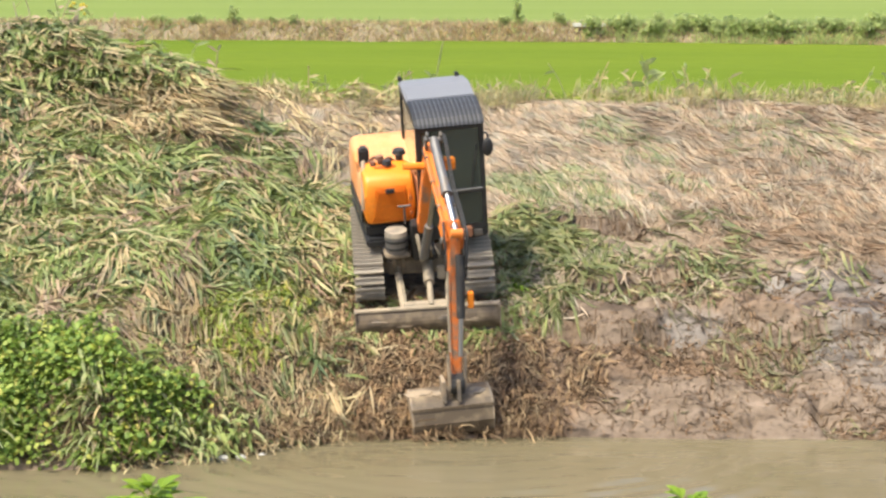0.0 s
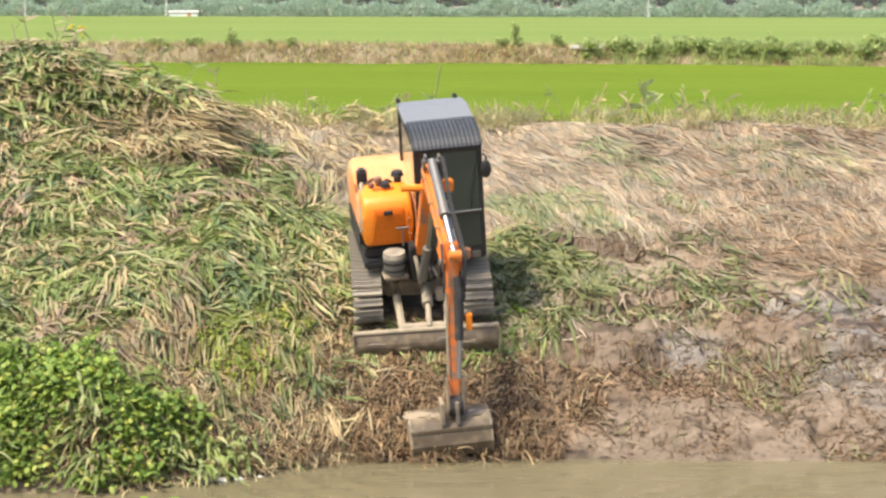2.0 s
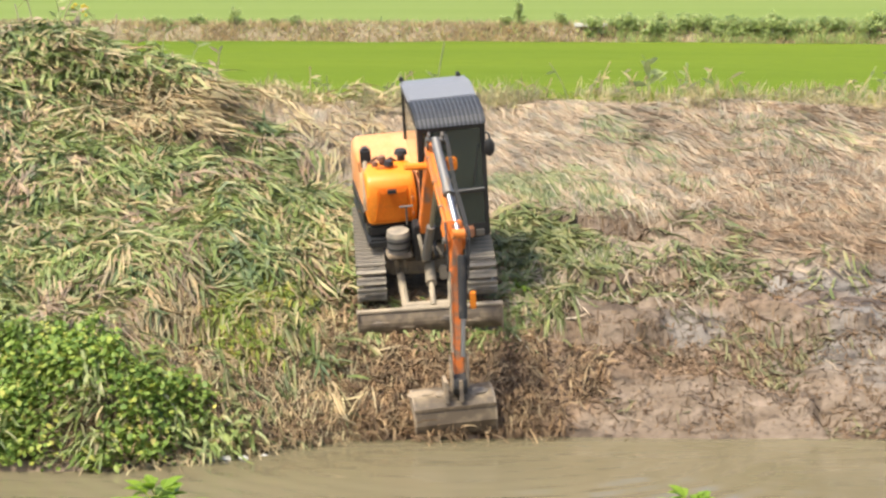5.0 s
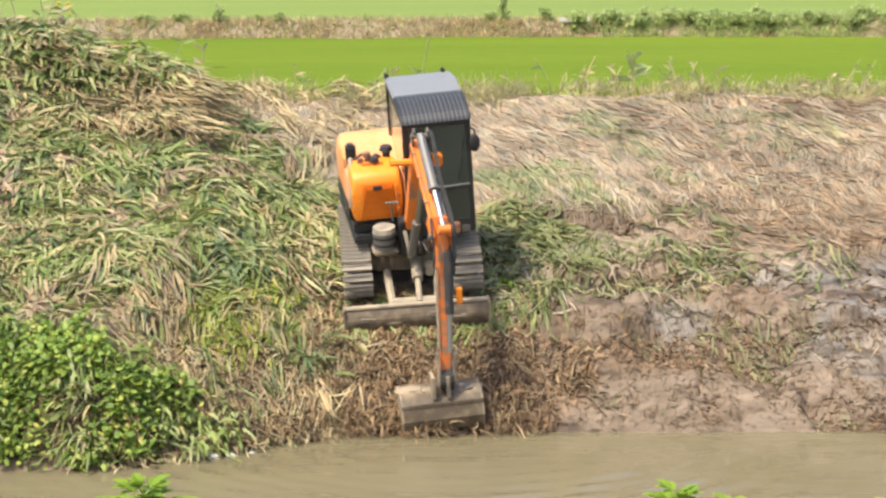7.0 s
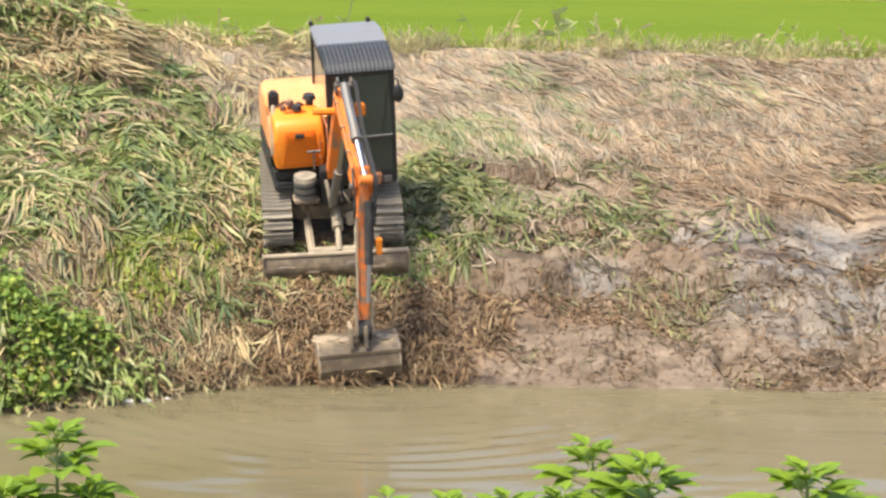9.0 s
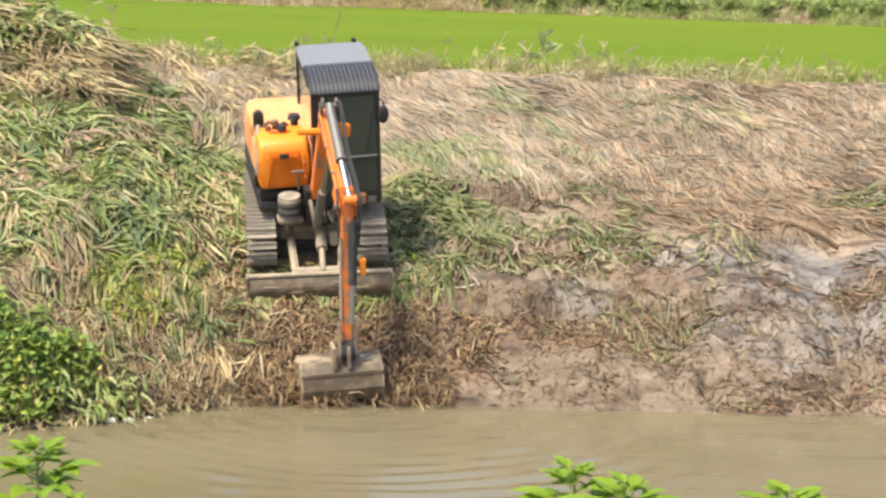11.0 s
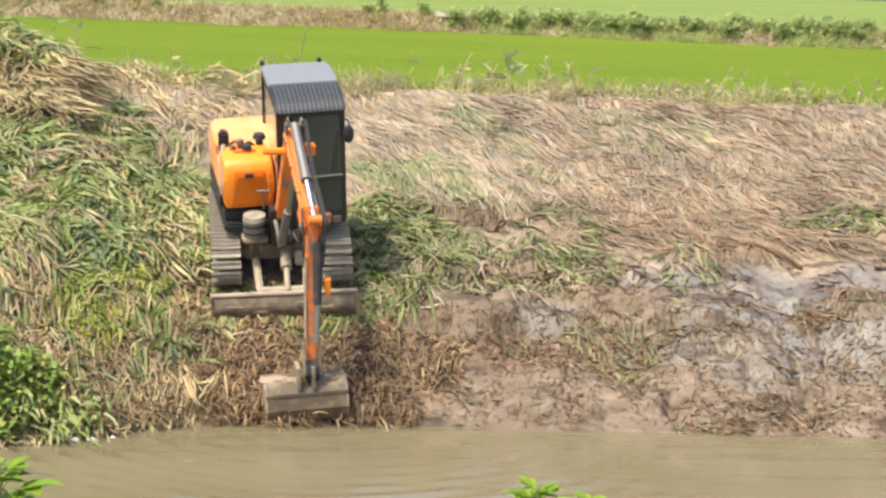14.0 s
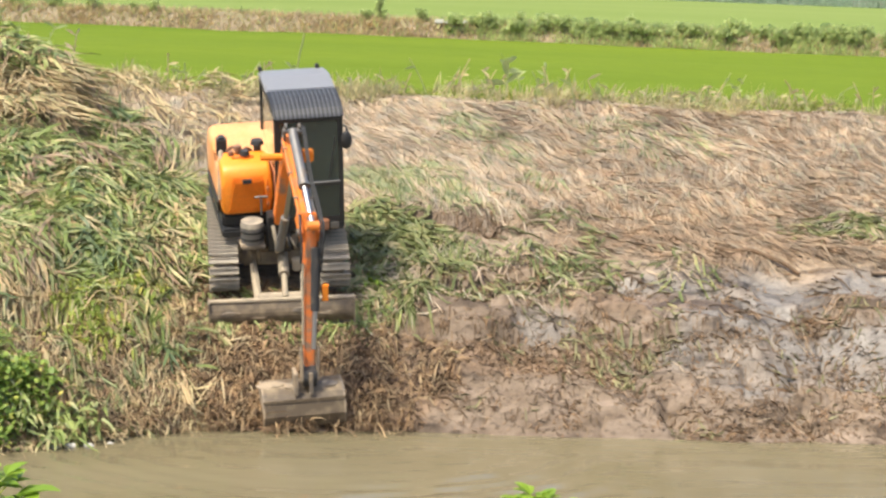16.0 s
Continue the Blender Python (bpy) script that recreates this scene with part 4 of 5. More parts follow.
visor = upper("visor", a_prism(arc, CX0 - 0.015, CX1 + 0.015, 0.012), BLACK, cab, "dark grey ridged front visor")
# ridges coloured paler than the visor, so their highlights are painted on
for k in range(15):
    x = CX0 + 0.05 + k * 0.0585
    rib = [(-0.26, 2.555), (-0.26, 2.57), (-0.45, 2.56), (-0.645, 2.53), (-0.787, 2.485), (-0.878, 2.428), (-0.908, 2.388), (-0.89, 2.388), (-0.86, 2.41), (-0.77, 2.46), (-0.64, 2.51), (-0.45, 2.54)]
    upper("ridge", a_prism(rib, x - 0.012, x + 0.012), RIDGE_LIT, visor)
for x in (CX0 + 0.02, CX1 - 0.10):
    ob = upper("work_lamp", a_rod((x, 0.62, 2.585), (x, 0.68, 2.585), 0.032, sides=16), RUBBER, cab, "small black work lamp")
    upper("bracket", a_rod((x, 0.64, 2.54), (x, 0.64, 2.62), 0.015), RUBBER, ob)
bm = bmesh.new()
hose(bm, [(CX1, -0.86, 2.24), (CX1 + 0.04, -0.93, 2.23), (CX1 + 0.04, -0.95, 2.1)], 0.014)
mirror = upper("mirror", bm, RUBBER, cab, "black rear-view mirror on an arm")
bm = bmesh.new()
bmesh.ops.create_uvsphere(bm, u_segments=14, v_segments=8, radius=0.5, matrix=Matrix.LocRotScale((CX1 + 0.035, -0.95, 2.06), None, (0.15, 0.07, 0.26)))
upper("mirror_housing", bm, RUBBER, mirror, smooth=True)
bm = a_rod((CX1 - 0.2, -0.93, 1.52), (CX1 - 0.1, -0.87, 2.1), 0.009, sides=6)
upper("wiper", bm, RUBBER, cab)
upper("step_lamp", a_box((0.42, -1.02, 0.80), (0.60, -0.95, 0.96), 0.02), SKIRT, cab, "faded red corner bracket")
upper("warning_plate", a_box((0.62, -0.985, 0.80), (0.74, -0.955, 0.90), 0.01), GREY, cab)

# hoses and fittings between the covers and the swing post
hr = random.Random(9)
for k in range(7):
    x0, x1 = -0.14 + 0.03 * k, -0.10 + 0.035 * k
    bm = bmesh.new()
    hose(bm, [(x0, -0.70, 0.86 + hr.uniform(-0.06, 0.12)), (x0 + hr.uniform(-0.05, 0.05), -0.88, 0.80 + hr.uniform(-0.05, 0.2)), (x1, -1.0 - hr.uniform(0, 0.08), 0.66 + hr.uniform(-0.05, 0.1)), (x1 + 0.03, -0.92, 0.52)], 0.016)
    upper("hose", bm, RUBBER if k % 3 else DRYMUD, label="" if k % 3 else "hose dusted with dried mud")
for x in (-0.16, 0.02, 0.14):
    upper("valve_block", a_box((x - 0.05, -0.86, 0.55), (x + 0.05, -0.74, 0.70), 0.012), MUDDY)

# boom, arm and bucket
FOOT, BEND, TIP, PIN = (Vector(p) for p in ((0.005, -0.951, 0.944), (0.16, -1.234, 2.166), (0.328, -2.68, 1.517), (0.27, -3.16, -0.165)))
SIDE = ((BEND - FOOT).cross(TIP - FOOT)).normalized()
SIDE = SIDE if SIDE.x > 0 else -SIDE


def beam(bm, a, b, w, h0, h1, out=0.0, side=0.0, bev=0.015):
    """A tapered box girder from a to b; out: shifted to the outer side, side: sideways."""
    d = (b - a).normalized()
    n = SIDE.cross(d).normalized()
    n = n if n.y < 0 or n.z > 0.3 else -n
    vs = []
    for p, h in ((a, h0), (b, h1)):
        c = p + n * out + SIDE * side
        vs.append([bm.verts.new(c + SIDE * sx * w / 2 + n * sz * h / 2) for sx, sz in ((-1, -1), (1, -1), (1, 1), (-1, 1))])
    bm.faces.new(vs[0]), bm.faces.new(vs[1][::-1])
    for i in range(4):
        bm.faces.new((vs[0][i], vs[0][(i + 1) % 4], vs[1][(i + 1) % 4], vs[1][i]))
    if bev:
        bevelled(bm, vs[0] + vs[1], bev)
    return bm


boom = part("boom", beam(beam(bmesh.new(), FOOT, BEND + (BEND - FOOT) * 0.04, 0.15, 0.15, 0.22), BEND + (BEND - TIP) * 0.06, TIP, 0.15, 0.26, 0.15), ORANGE_OLD, digger, "scuffed orange boom")
for s in (-0.105, 0.105):
    part("cheek_plate", beam(bmesh.new(), TIP + (BEND - TIP) * 0.2, TIP + (TIP - BEND) * 0.06, 0.03, 0.2, 0.17, 0, s, 0.008), ORANGE_OLD, boom)
part("pin", a_rod(TIP - SIDE * 0.16, TIP + SIDE * 0.16, 0.045), GREY, boom)
cr = FOOT + (BEND - FOOT) * 0.84
part("cross_bracket", a_rod(cr - SIDE * 0.36, cr + SIDE * 0.02, 0.05, sides=8), ORANGE, boom, "orange cross bracket")
part("boom_lamp", a_box(cr + Vector((0.19, -0.16, -0.03)), cr + Vector((0.34, 0.02, 0.11)), 0.02), ORANGE, boom, "orange lamp guard")
part("swing_post", beam(bmesh.new(), FOOT + Vector((0, 0.12, -0.42)), FOOT + Vector((0, 0.02, 0.12)), 0.30, 0.26, 0.2), BLACK, digger, "greasy black swing post")
cyl = part("boom_cylinder", a_rod(FOOT + Vector((0.0, -0.22, -0.3)), FOOT + Vector((0.08, -0.45, 0.25)), 0.06), GREY, digger, "grey boom cylinder")
part("rod", a_rod(FOOT + Vector((0.08, -0.44, 0.22)), BEND + (TIP - BEND) * 0.25, 0.033), CHROME, cyl)
OUT = SIDE.cross((TIP - BEND).normalized())
OUT = OUT if OUT.z > 0 else -OUT
a0, a1 = BEND + (TIP - BEND) * 0.02 + OUT * 0.27, BEND + (TIP - BEND) * 0.62 + OUT * 0.23
acyl = part("arm_cylinder", a_rod(a0, a1, 0.062, sides=16), GREY, digger, "grey arm cylinder")
a2 = TIP + OUT * 0.20 + (TIP - BEND) * 0.05
part("rod", a_rod(a1, a2, 0.036), CHROME, acyl, "bright chrome rod")
part("collar", a_rod(a1 - (a1 - a0) * 0.05, a1 + (a1 - a0) * 0.02, 0.075), GREY, acyl)
for s in (-0.09, 0.09):
    part("bracket", beam(bmesh.new(), BEND + SIDE * s - OUT * 0.02, BEND + SIDE * s + OUT * 0.36, 0.025, 0.13, 0.09, 0, 0, 0.01), GREY, boom, "worn grey bracket at the boom bend")
part("pin", a_rod(a0 - SIDE * 0.13, a0 + SIDE * 0.13, 0.035), GREY, boom)
part("eye", a_rod(a2 - SIDE * 0.08, a2 + SIDE * 0.08, 0.06), ORANGE_OLD, acyl)
for k, s in enumerate((0.12, 0.15)):
    bm = bmesh.new()
    hose(bm, [FOOT + SIDE * s * 0.6 + Vector((0, -0.12, 0.2)), BEND + SIDE * s * 0.7 + OUT * 0.12 + (FOOT - BEND) * 0.2, BEND + SIDE * s + OUT * (0.34 - 0.03 * k), BEND + (TIP - BEND) * 0.45 + SIDE * s + OUT * 0.17, TIP + SIDE * s + OUT * 0.16, TIP + (PIN - TIP) * 0.25 + SIDE * s + Vector((0, -0.14, 0))], 0.012)
    part("hose", bm, RUBBER, boom, "black hydraulic hose")
arm_top = TIP + (TIP - PIN).normalized() * 0.22
arm = part("arm", beam(bmesh.new(), arm_top, PIN, 0.13, 0.20, 0.12), ARM_PAINT, digger, "scuffed mud-streaked orange arm")
for s in (-0.10, 0.10):
    bm = bmesh.new()
    ahead = (TIP - BEND).normalized()
    hose(bm, [BEND + SIDE * s + OUT * 0.10, BEND + (TIP - BEND) * 0.4 + SIDE * s + OUT * 0.10, BEND + (TIP - BEND) * 0.86 + SIDE * s + OUT * 0.09], 0.016)
    part("pipe", bm, ORANGE_OLD if s < 0 else GREY, boom, "thin hydraulic pipe along the boom")
    for f in (0.12, 0.4, 0.68):
        c = BEND + (TIP - BEND) * f + SIDE * s + OUT * 0.085
        part("clamp", a_box(c - Vector((0.025, 0.03, 0.025)), c + Vector((0.025, 0.03, 0.03)), 0.004), MUDDY, boom)
    bm = bmesh.new()
    hose(bm, [BEND + (TIP - BEND) * 0.86 + SIDE * s + OUT * 0.09, TIP + SIDE * s * 1.5 + OUT * 0.20 + ahead * 0.02, TIP + SIDE * s * 1.3 + ahead * 0.26 - OUT * 0.05, TIP + (PIN - TIP) * 0.2 + SIDE * s * 1.1 + Vector((0, -0.10, 0))], 0.015)
    part("elbow_hose", bm, RUBBER, boom, "black hose looped over the boom joint")
bm = bmesh.new()
hose(bm, [TIP + (PIN - TIP) * 0.2 - SIDE * 0.085 + Vector((0, -0.10, 0)), TIP + (PIN - TIP) * 0.5 - SIDE * 0.085 + Vector((0, -0.09, 0)), TIP + (PIN - TIP) * 0.8 - SIDE * 0.08 + Vector((0, -0.08, 0))], 0.016)
part("pipe", bm, DRYMUD, arm, "mud-dusted pipe along the arm")
AOUT = Vector((0, -1, 0.28)).normalized()
part("ear_plate", beam(bmesh.new(), arm_top + Vector((0, 0, 0.04)), TIP + (PIN - TIP) * 0.24, 0.17, 0.17, 0.13), ORANGE_OLD, arm)
b0, b1, b2 = TIP + (PIN - TIP) * 0.10 + AOUT * 0.16, TIP + (PIN - TIP) * 0.56 + AOUT * 0.16, TIP + (PIN - TIP) * 0.84 + AOUT * 0.17
bcyl = part("bucket_cylinder", a_rod(b0 + SIDE * 0.07, b1 + SIDE * 0.07, 0.055, sides=16), RUBBER, digger, "dark greasy bucket cylinder")
part("rod", a_rod(b1 + SIDE * 0.07, b2 + SIDE * 0.05, 0.032), CHROME, bcyl)
part("arm_lamp", a_box(TIP + (PIN - TIP) * 0.42 + Vector((0.16, -0.12, -0.12)), TIP + (PIN - TIP) * 0.42 + Vector((0.24, -0.04, 0.10)), 0.01), ORANGE, arm, "orange lamp box")
for s in (-0.11, 0.11):
    part("link", beam(bmesh.new(), b2 + SIDE * s - AOUT * 0.02, PIN + SIDE * s * 0.9 + Vector((0, -0.16, -0.10)), 0.03, 0.09, 0.08, 0, 0, 0.006), MUDDY, arm)
    part("link", beam(bmesh.new(), b2 + SIDE * s, TIP + (PIN - TIP) * 0.86 + SIDE * s, 0.025, 0.08, 0.08, 0, 0, 0.006), MUDDY, arm)
part("coupler", a_prism([(-3.38, -0.22), (-3.34, -0.12), (-3.10, -0.10), (-3.08, -0.26), (-3.2, -0.36), (-3.34, -0.34)], 0.18, 0.36, 0.015), RUBBER, arm, "black greasy bucket coupler")

BK = Vector((0.18, -3.24, -0.49))
BK_TILT = -8
shell = [(0.30, 0.12), (0.04, 0.12), (-0.12, 0.06), (-0.21, -0.05), (-0.24, -0.20), (-0.18, -0.36), (-0.02, -0.43), (0.22, -0.44)]
th = [(y * 0.90 + 0.02, z * 0.90 - 0.012) for y, z in shell[::-1]]
bm = a_prism(shell + th, -0.505, 0.505)
bm.transform(Matrix.Translation(BK) @ pose(0, 0, 0, BK_TILT, 0, 4))
bucket = part("bucket", bm, WETMUD, digger, "wide ditching bucket caked with dried mud")
for sx in (-0.515, 0.515):
    bm = a_prism(shell, sx - 0.014, sx + 0.014, 0.004)
    bm.transform(Matrix.Translation(BK) @ pose(0, 0, 0, BK_TILT, 0, 4))
    part("side_plate", bm, MUDDY, bucket)
for lo, hi, mat, nm in (((-0.525, -0.215, -0.04), (0.525, -0.185, 0.01), WETMUD, "stiffener"), ((-0.525, 0.14, -0.47), (0.525, 0.34, -0.445), GREY, "cutting_lip"), ((-0.12, -0.20, 0.05), (-0.07, 0.1, 0.34), MUDDY, "lug"), ((0.07, -0.20, 0.05), (0.12, 0.1, 0.34), MUDDY, "lug")):
    bm = a_box(lo, hi, 0.008)
    bm.transform(Matrix.Translation(BK) @ pose(0, 0, 0, BK_TILT, 0, 4))
    part(nm, bm, mat, bucket)


def caked(name, at, size, parent, mat, seed, label):
    """An uneven cake of mud on steel."""
    bm = bmesh.new()
    bmesh.ops.create_icosphere(bm, subdivisions=3, radius=1.0)
    for v in bm.verts:
        v.co = Vector(c * k for c, k in zip(v.co, size)) * (1 + 0.45 * noise.noise(v.co * 1.6 + Vector((seed, 0, 0))))
    bm.transform(Matrix.Translation(at))
    return part(name, bm, mat, parent, label, True)


for k, (x, y, z, w) in enumerate(((-0.36, 0.08, 0.11, 0.2), (-0.12, 0.04, 0.10, 0.2), (0.30, 0.04, 0.10, 0.2))):
    caked("mud", Matrix.Translation(BK) @ pose(0, 0, 0, BK_TILT, 0, 4) @ Vector((x, y, z)), (w, 0.09, 0.04), bucket, MUDDY, 3 * k, "cake of brown mud")
for k, (x, z) in enumerate(((-0.7, -0.14), (-0.3, -0.2), (0.25, -0.12), (0.6, -0.17))):
    caked("mud", Vector((x, -1.67, z + 0.08)), (0.15, 0.022, 0.04), blade, MUDDY, 50 + 3 * k, "smear of brown mud")


# ---- beyond the field: dry bank, bushes, woods ----
def foliage(n, size, shape, seed):
    """Leaf clumps as small bent quads in an uneven cloud; shape gives centre, radius lists."""
    r = np.random.default_rng(seed)
    which = r.integers(0, len(shape), n)
    c = np.array([s[0] for s in shape])[which]
    rad = np.array([s[1] for s in shape])[which]
    v = r.standard_normal((n, 3))
    v /= np.linalg.norm(v, axis=1)[:, None]
    p = c + v * rad * (r.random((n, 1)) ** 0.45)
    a, b = r.standard_normal((n, 3)), r.standard_normal((n, 3))
    a /= np.linalg.norm(a, axis=1)[:, None]
    b = np.cross(a, b)
    b /= np.linalg.norm(b, axis=1)[:, None]
    s = size * (0.5 + r.random((n, 1)))
    co = np.stack([p - a * s, p - b * s * 0.45, p + a * s, p + b * s * 0.45], 1).reshape(-1, 3)
    return co, (np.arange(n) * 4)[:, None] + np.arange(4)


def bush(name, m, w, h, n, seed, mat, label, category="bush", group="", leaf=0.13):
    r = random.Random(seed)
    thing = empty_thing(name, m, label, category, group)
    bm = bmesh.new()
    tips = []
    for k in range(5):
        tip = (w * r.uniform(-0.35, 0.35), w * r.uniform(-0.25, 0.25), h * r.uniform(0.5, 0.95))
        rod(bm, (tip[0] * 0.15, tip[1] * 0.15, -0.1), tip, 0.03, 0.01, 5)
        tips.append(tip)
    part("branches", bm, TRUNK, thing)
    shape = [(Vector(t) * 0.92, [w * r.uniform(0.18, 0.3)] * 2 + [h * r.uniform(0.16, 0.26)]) for t in tips]
    shape += [((w * r.uniform(-0.4, 0.4), 0, h * 0.25), [w * 0.25, w * 0.2, h * 0.22]) for k in range(4)]
    co, q = foliage(n, leaf, [(list(c), rr) for c, rr in shape], seed)
    ob = array_mesh("crown", co, q, NO_TRI, mat)
    ob.parent = thing
    return thing


# raised strip between the fields
xs = np.arange(-70, 90, 0.5)
prof_y, prof_z = np.array([-2.2, -1.2, -0.5, 0.5, 1.4, 4.5]), np.array([1.35, 2.0, 2.75, 2.85, 2.6, 1.35])
A, B = np.meshgrid(xs, prof_y)
Hh = prof_z[:, None] + 0.35 * (vnoise(A * 0.5, B * 0.7 + 2) - 0.5) * (prof_z[:, None] > 1.5)
i = np.arange(A.size).reshape(A.shape)
q = np.stack([i[:-1, :-1], i[:-1, 1:], i[1:, 1:], i[1:, :-1]], -1).reshape(-1, 4)
FIELD_SOIL = worn_material("dry_field_soil", (0.2, 0.16, 0.105), (0.17, 0.16, 0.08), 0.9, 0, 0.45, 0.8)
strip = array_mesh("field_dyke", np.stack([A, B + HEDGE(A), Hh], -1).reshape(-1, 3), q, NO_TRI, FIELD_SOIL)
tagged(strip, "low dry earth dyke between the rice fields", "dyke", kind="structure")


def upright(name, n, x0, x1, dens, length, width, mat, label, category, seed):
    """Upright tufts on the dyke between the fields."""
    r = np.random.default_rng(seed)
    x = r.uniform(x0, x1, n * 3)
    x = x[r.random(n * 3) < dens(x)][:n]
    n = len(x)
    off = r.uniform(-2.1, 1.5, n)
    z = np.interp(off, prof_y, prof_z) - 0.1
    L, w, a = r.uniform(*length, n), r.uniform(*width, n), r.uniform(0, 6.28, n)
    lean = r.uniform(0.3, 1.2, n)
    p = np.stack([x, HEDGE(x) + off, z], -1)
    s = np.stack([np.cos(a), np.sin(a), 0 * a], -1) * w[:, None]
    tip = p + np.stack([np.sin(a) * lean * L, np.cos(a) * lean * L, L * (1.1 - 0.6 * lean)], -1)
    co = np.stack([p - s, p + s, tip], 1).reshape(-1, 3)
    ob = array_mesh(name, co, np.zeros((0, 4), int), (np.arange(n) * 3)[:, None] + np.arange(3), mat)
    return tagged(ob, label, category, kind="stuff")


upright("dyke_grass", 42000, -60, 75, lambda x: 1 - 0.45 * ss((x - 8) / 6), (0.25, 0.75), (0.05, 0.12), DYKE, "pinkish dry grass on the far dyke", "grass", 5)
upright("dyke_weeds", 22000, -60, 75, lambda x: 0.05 + 0.95 * ss((x - 8) / 6) * patchy(x, 0 * x, 0.5, 0.3, 0.55, 3), (0.3, 1.0), (0.04, 0.1), HAZY_BUSH, "green weeds on the far dyke, paled for haze", "weeds", 6)
brand = random.Random(11)
for x, w, h in ((4.7, 0.9, 1.7), (-10.8, 0.9, 0.8), (-14.9, 1.0, 1.4), (7.4, 0.9, 1.1), (-17.5, 1.6, 0.8), (-20.3, 1.8, 0.7), (-12.2, 0.5, 0.6), (3.7, 1.2, 0.8)):
    bush("shrub", pose(x, HEDGE(x) - 0.2, 2.7), w, h, 260, int(x * 10) % 97, HAZY_BUSH, "small dark green shrub on the dry dyke, paled for haze", group="dyke shrubs")
for k in range(58):
    x = 10.0 + k * 0.85 + brand.uniform(-0.7, 0.7)
    h = brand.uniform(0.6, 1.5)
    bush("hedge_bush", pose(x, HEDGE(x) - brand.uniform(0.1, 1.1), 1.85), brand.uniform(1.5, 3.0), h + 0.45, 300, k + 40, HAZY_BUSH, "rounded green bush on the field dyke, paled for haze", group="dyke bushes", leaf=0.2)
slab = part("concrete_culvert", a_box((-1.1, -0.4, 0), (1.1, 0.4, 0.25), 0.03), CONCRETE, None)
slab.matrix_basis = pose(9.4, HEDGE(9.4) - 0.4, 2.75)
tagged(slab, "pale concrete culvert slab on the dyke", "culvert")


def tree(m, h, seed):
    r = random.Random(seed)
    thing = empty_thing("tree", m, "broadleaf tree in the far woods, haze painted into its green", "tree", "far woods")
    bm = a_rod((0, 0, -0.3), (0, 0, h * 0.6), 0.22, 0.1, 7)
    shape = []
    for k in range(9):
        a, z = r.uniform(0, 6.28), h * r.uniform(0.2, 0.85)
        tip = (1.9 * math.cos(a), 1.9 * math.sin(a), z + 0.8)
        rod(bm, (0, 0, z - 0.6), tip, 0.08, 0.03, 5)
        shape.append((list(tip), [r.uniform(1.2, 2.2), r.uniform(1.2, 2.0), r.uniform(0.9, 1.6)]))
    shape.append(([0, 0, h * 0.85], [1.6, 1.6, h * 0.16]))
    part("trunk", bm, TRUNK, thing)
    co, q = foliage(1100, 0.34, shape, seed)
    ob = array_mesh("crown", co, q, NO_TRI, HAZY_LEAF)
    ob.parent = thing
    return thing


grove = [tree(pose(-150 + 4 * k, 612, 1.4, 0, 0, 40 * k), 10 + k, 60 + k) for k in range(4)]
for k in range(110):
    x = -150 + (k % 55) * 6.5 + brand.uniform(-2, 2) + 18 * (k < 4)
    copy_thing(grove[brand.randrange(4)], pose(x, (612 if k < 55 else 622) - 0.17 * x + brand.uniform(-3, 3), 1.4, 0, 0, brand.uniform(0, 360)))
for k in range(4):
    grove[k].location.y -= 0.17 * grove[k].location.x
r5 = np.random.default_rng(5)
n = 48000
ux = r5.uniform(-170, 220, n)
up = np.stack([ux, 603 - 0.17 * ux + r5.uniform(-2, 3, n), 1.4 + 4.6 * r5.random(n) ** 1.4 * (0.5 + vnoise(ux * 0.15, ux * 0))], -1)
ua = r5.uniform(0, 6.28, n)
us = np.stack([np.cos(ua), np.sin(ua), 0 * ua], -1) * 0.3
ut = up + np.stack([r5.normal(0, 0.25, n), r5.normal(0, 0.25, n), r5.uniform(0.4, 1.0, n)], -1)
co = np.stack([up - us, up + us, ut], 1).reshape(-1, 3)
tagged(array_mesh("undergrowth", co, np.zeros((0, 4), int), (np.arange(n) * 3)[:, None] + np.arange(3), HAZY_LEAF), "undergrowth at the foot of the far woods, haze painted into its green", "undergrowth", kind="stuff")

shed = empty_thing("shed", pose(-77, 600 + 13, 1.4), "small white shed at the edge of the far woods", "shed")
part("wall", a_box((-4.2, -2, 0), (4.2, 2, 1.7), 0.02), WHITE, shed)
part("roof", a_prism([(-2.3, 1.7), (2.3, 1.7), (0, 2.2)], -4.4, 4.4, 0.02), CONCRETE, shed)
part("door", a_box((1.2, -2.05, 0), (2.2, -1.98, 1.6), 0.01), SKIRT, shed)
for x, y in ((-81.5, 608), (56, 585), (-122, 606)):
    mast = part("utility_pole", a_rod((0, 0, -0.4), (0, 0, 11), 0.28, 0.2, 10), CONCRETE, None)
    mast.matrix_basis = pose(x, y, 1.5)
    tagged(mast, "pale grey concrete utility pole", "pole", "utility poles")
    part("crossarm", a_box((-0.9, -0.08, 10.2), (0.9, 0.08, 10.35), 0.01), CONCRETE, mast)


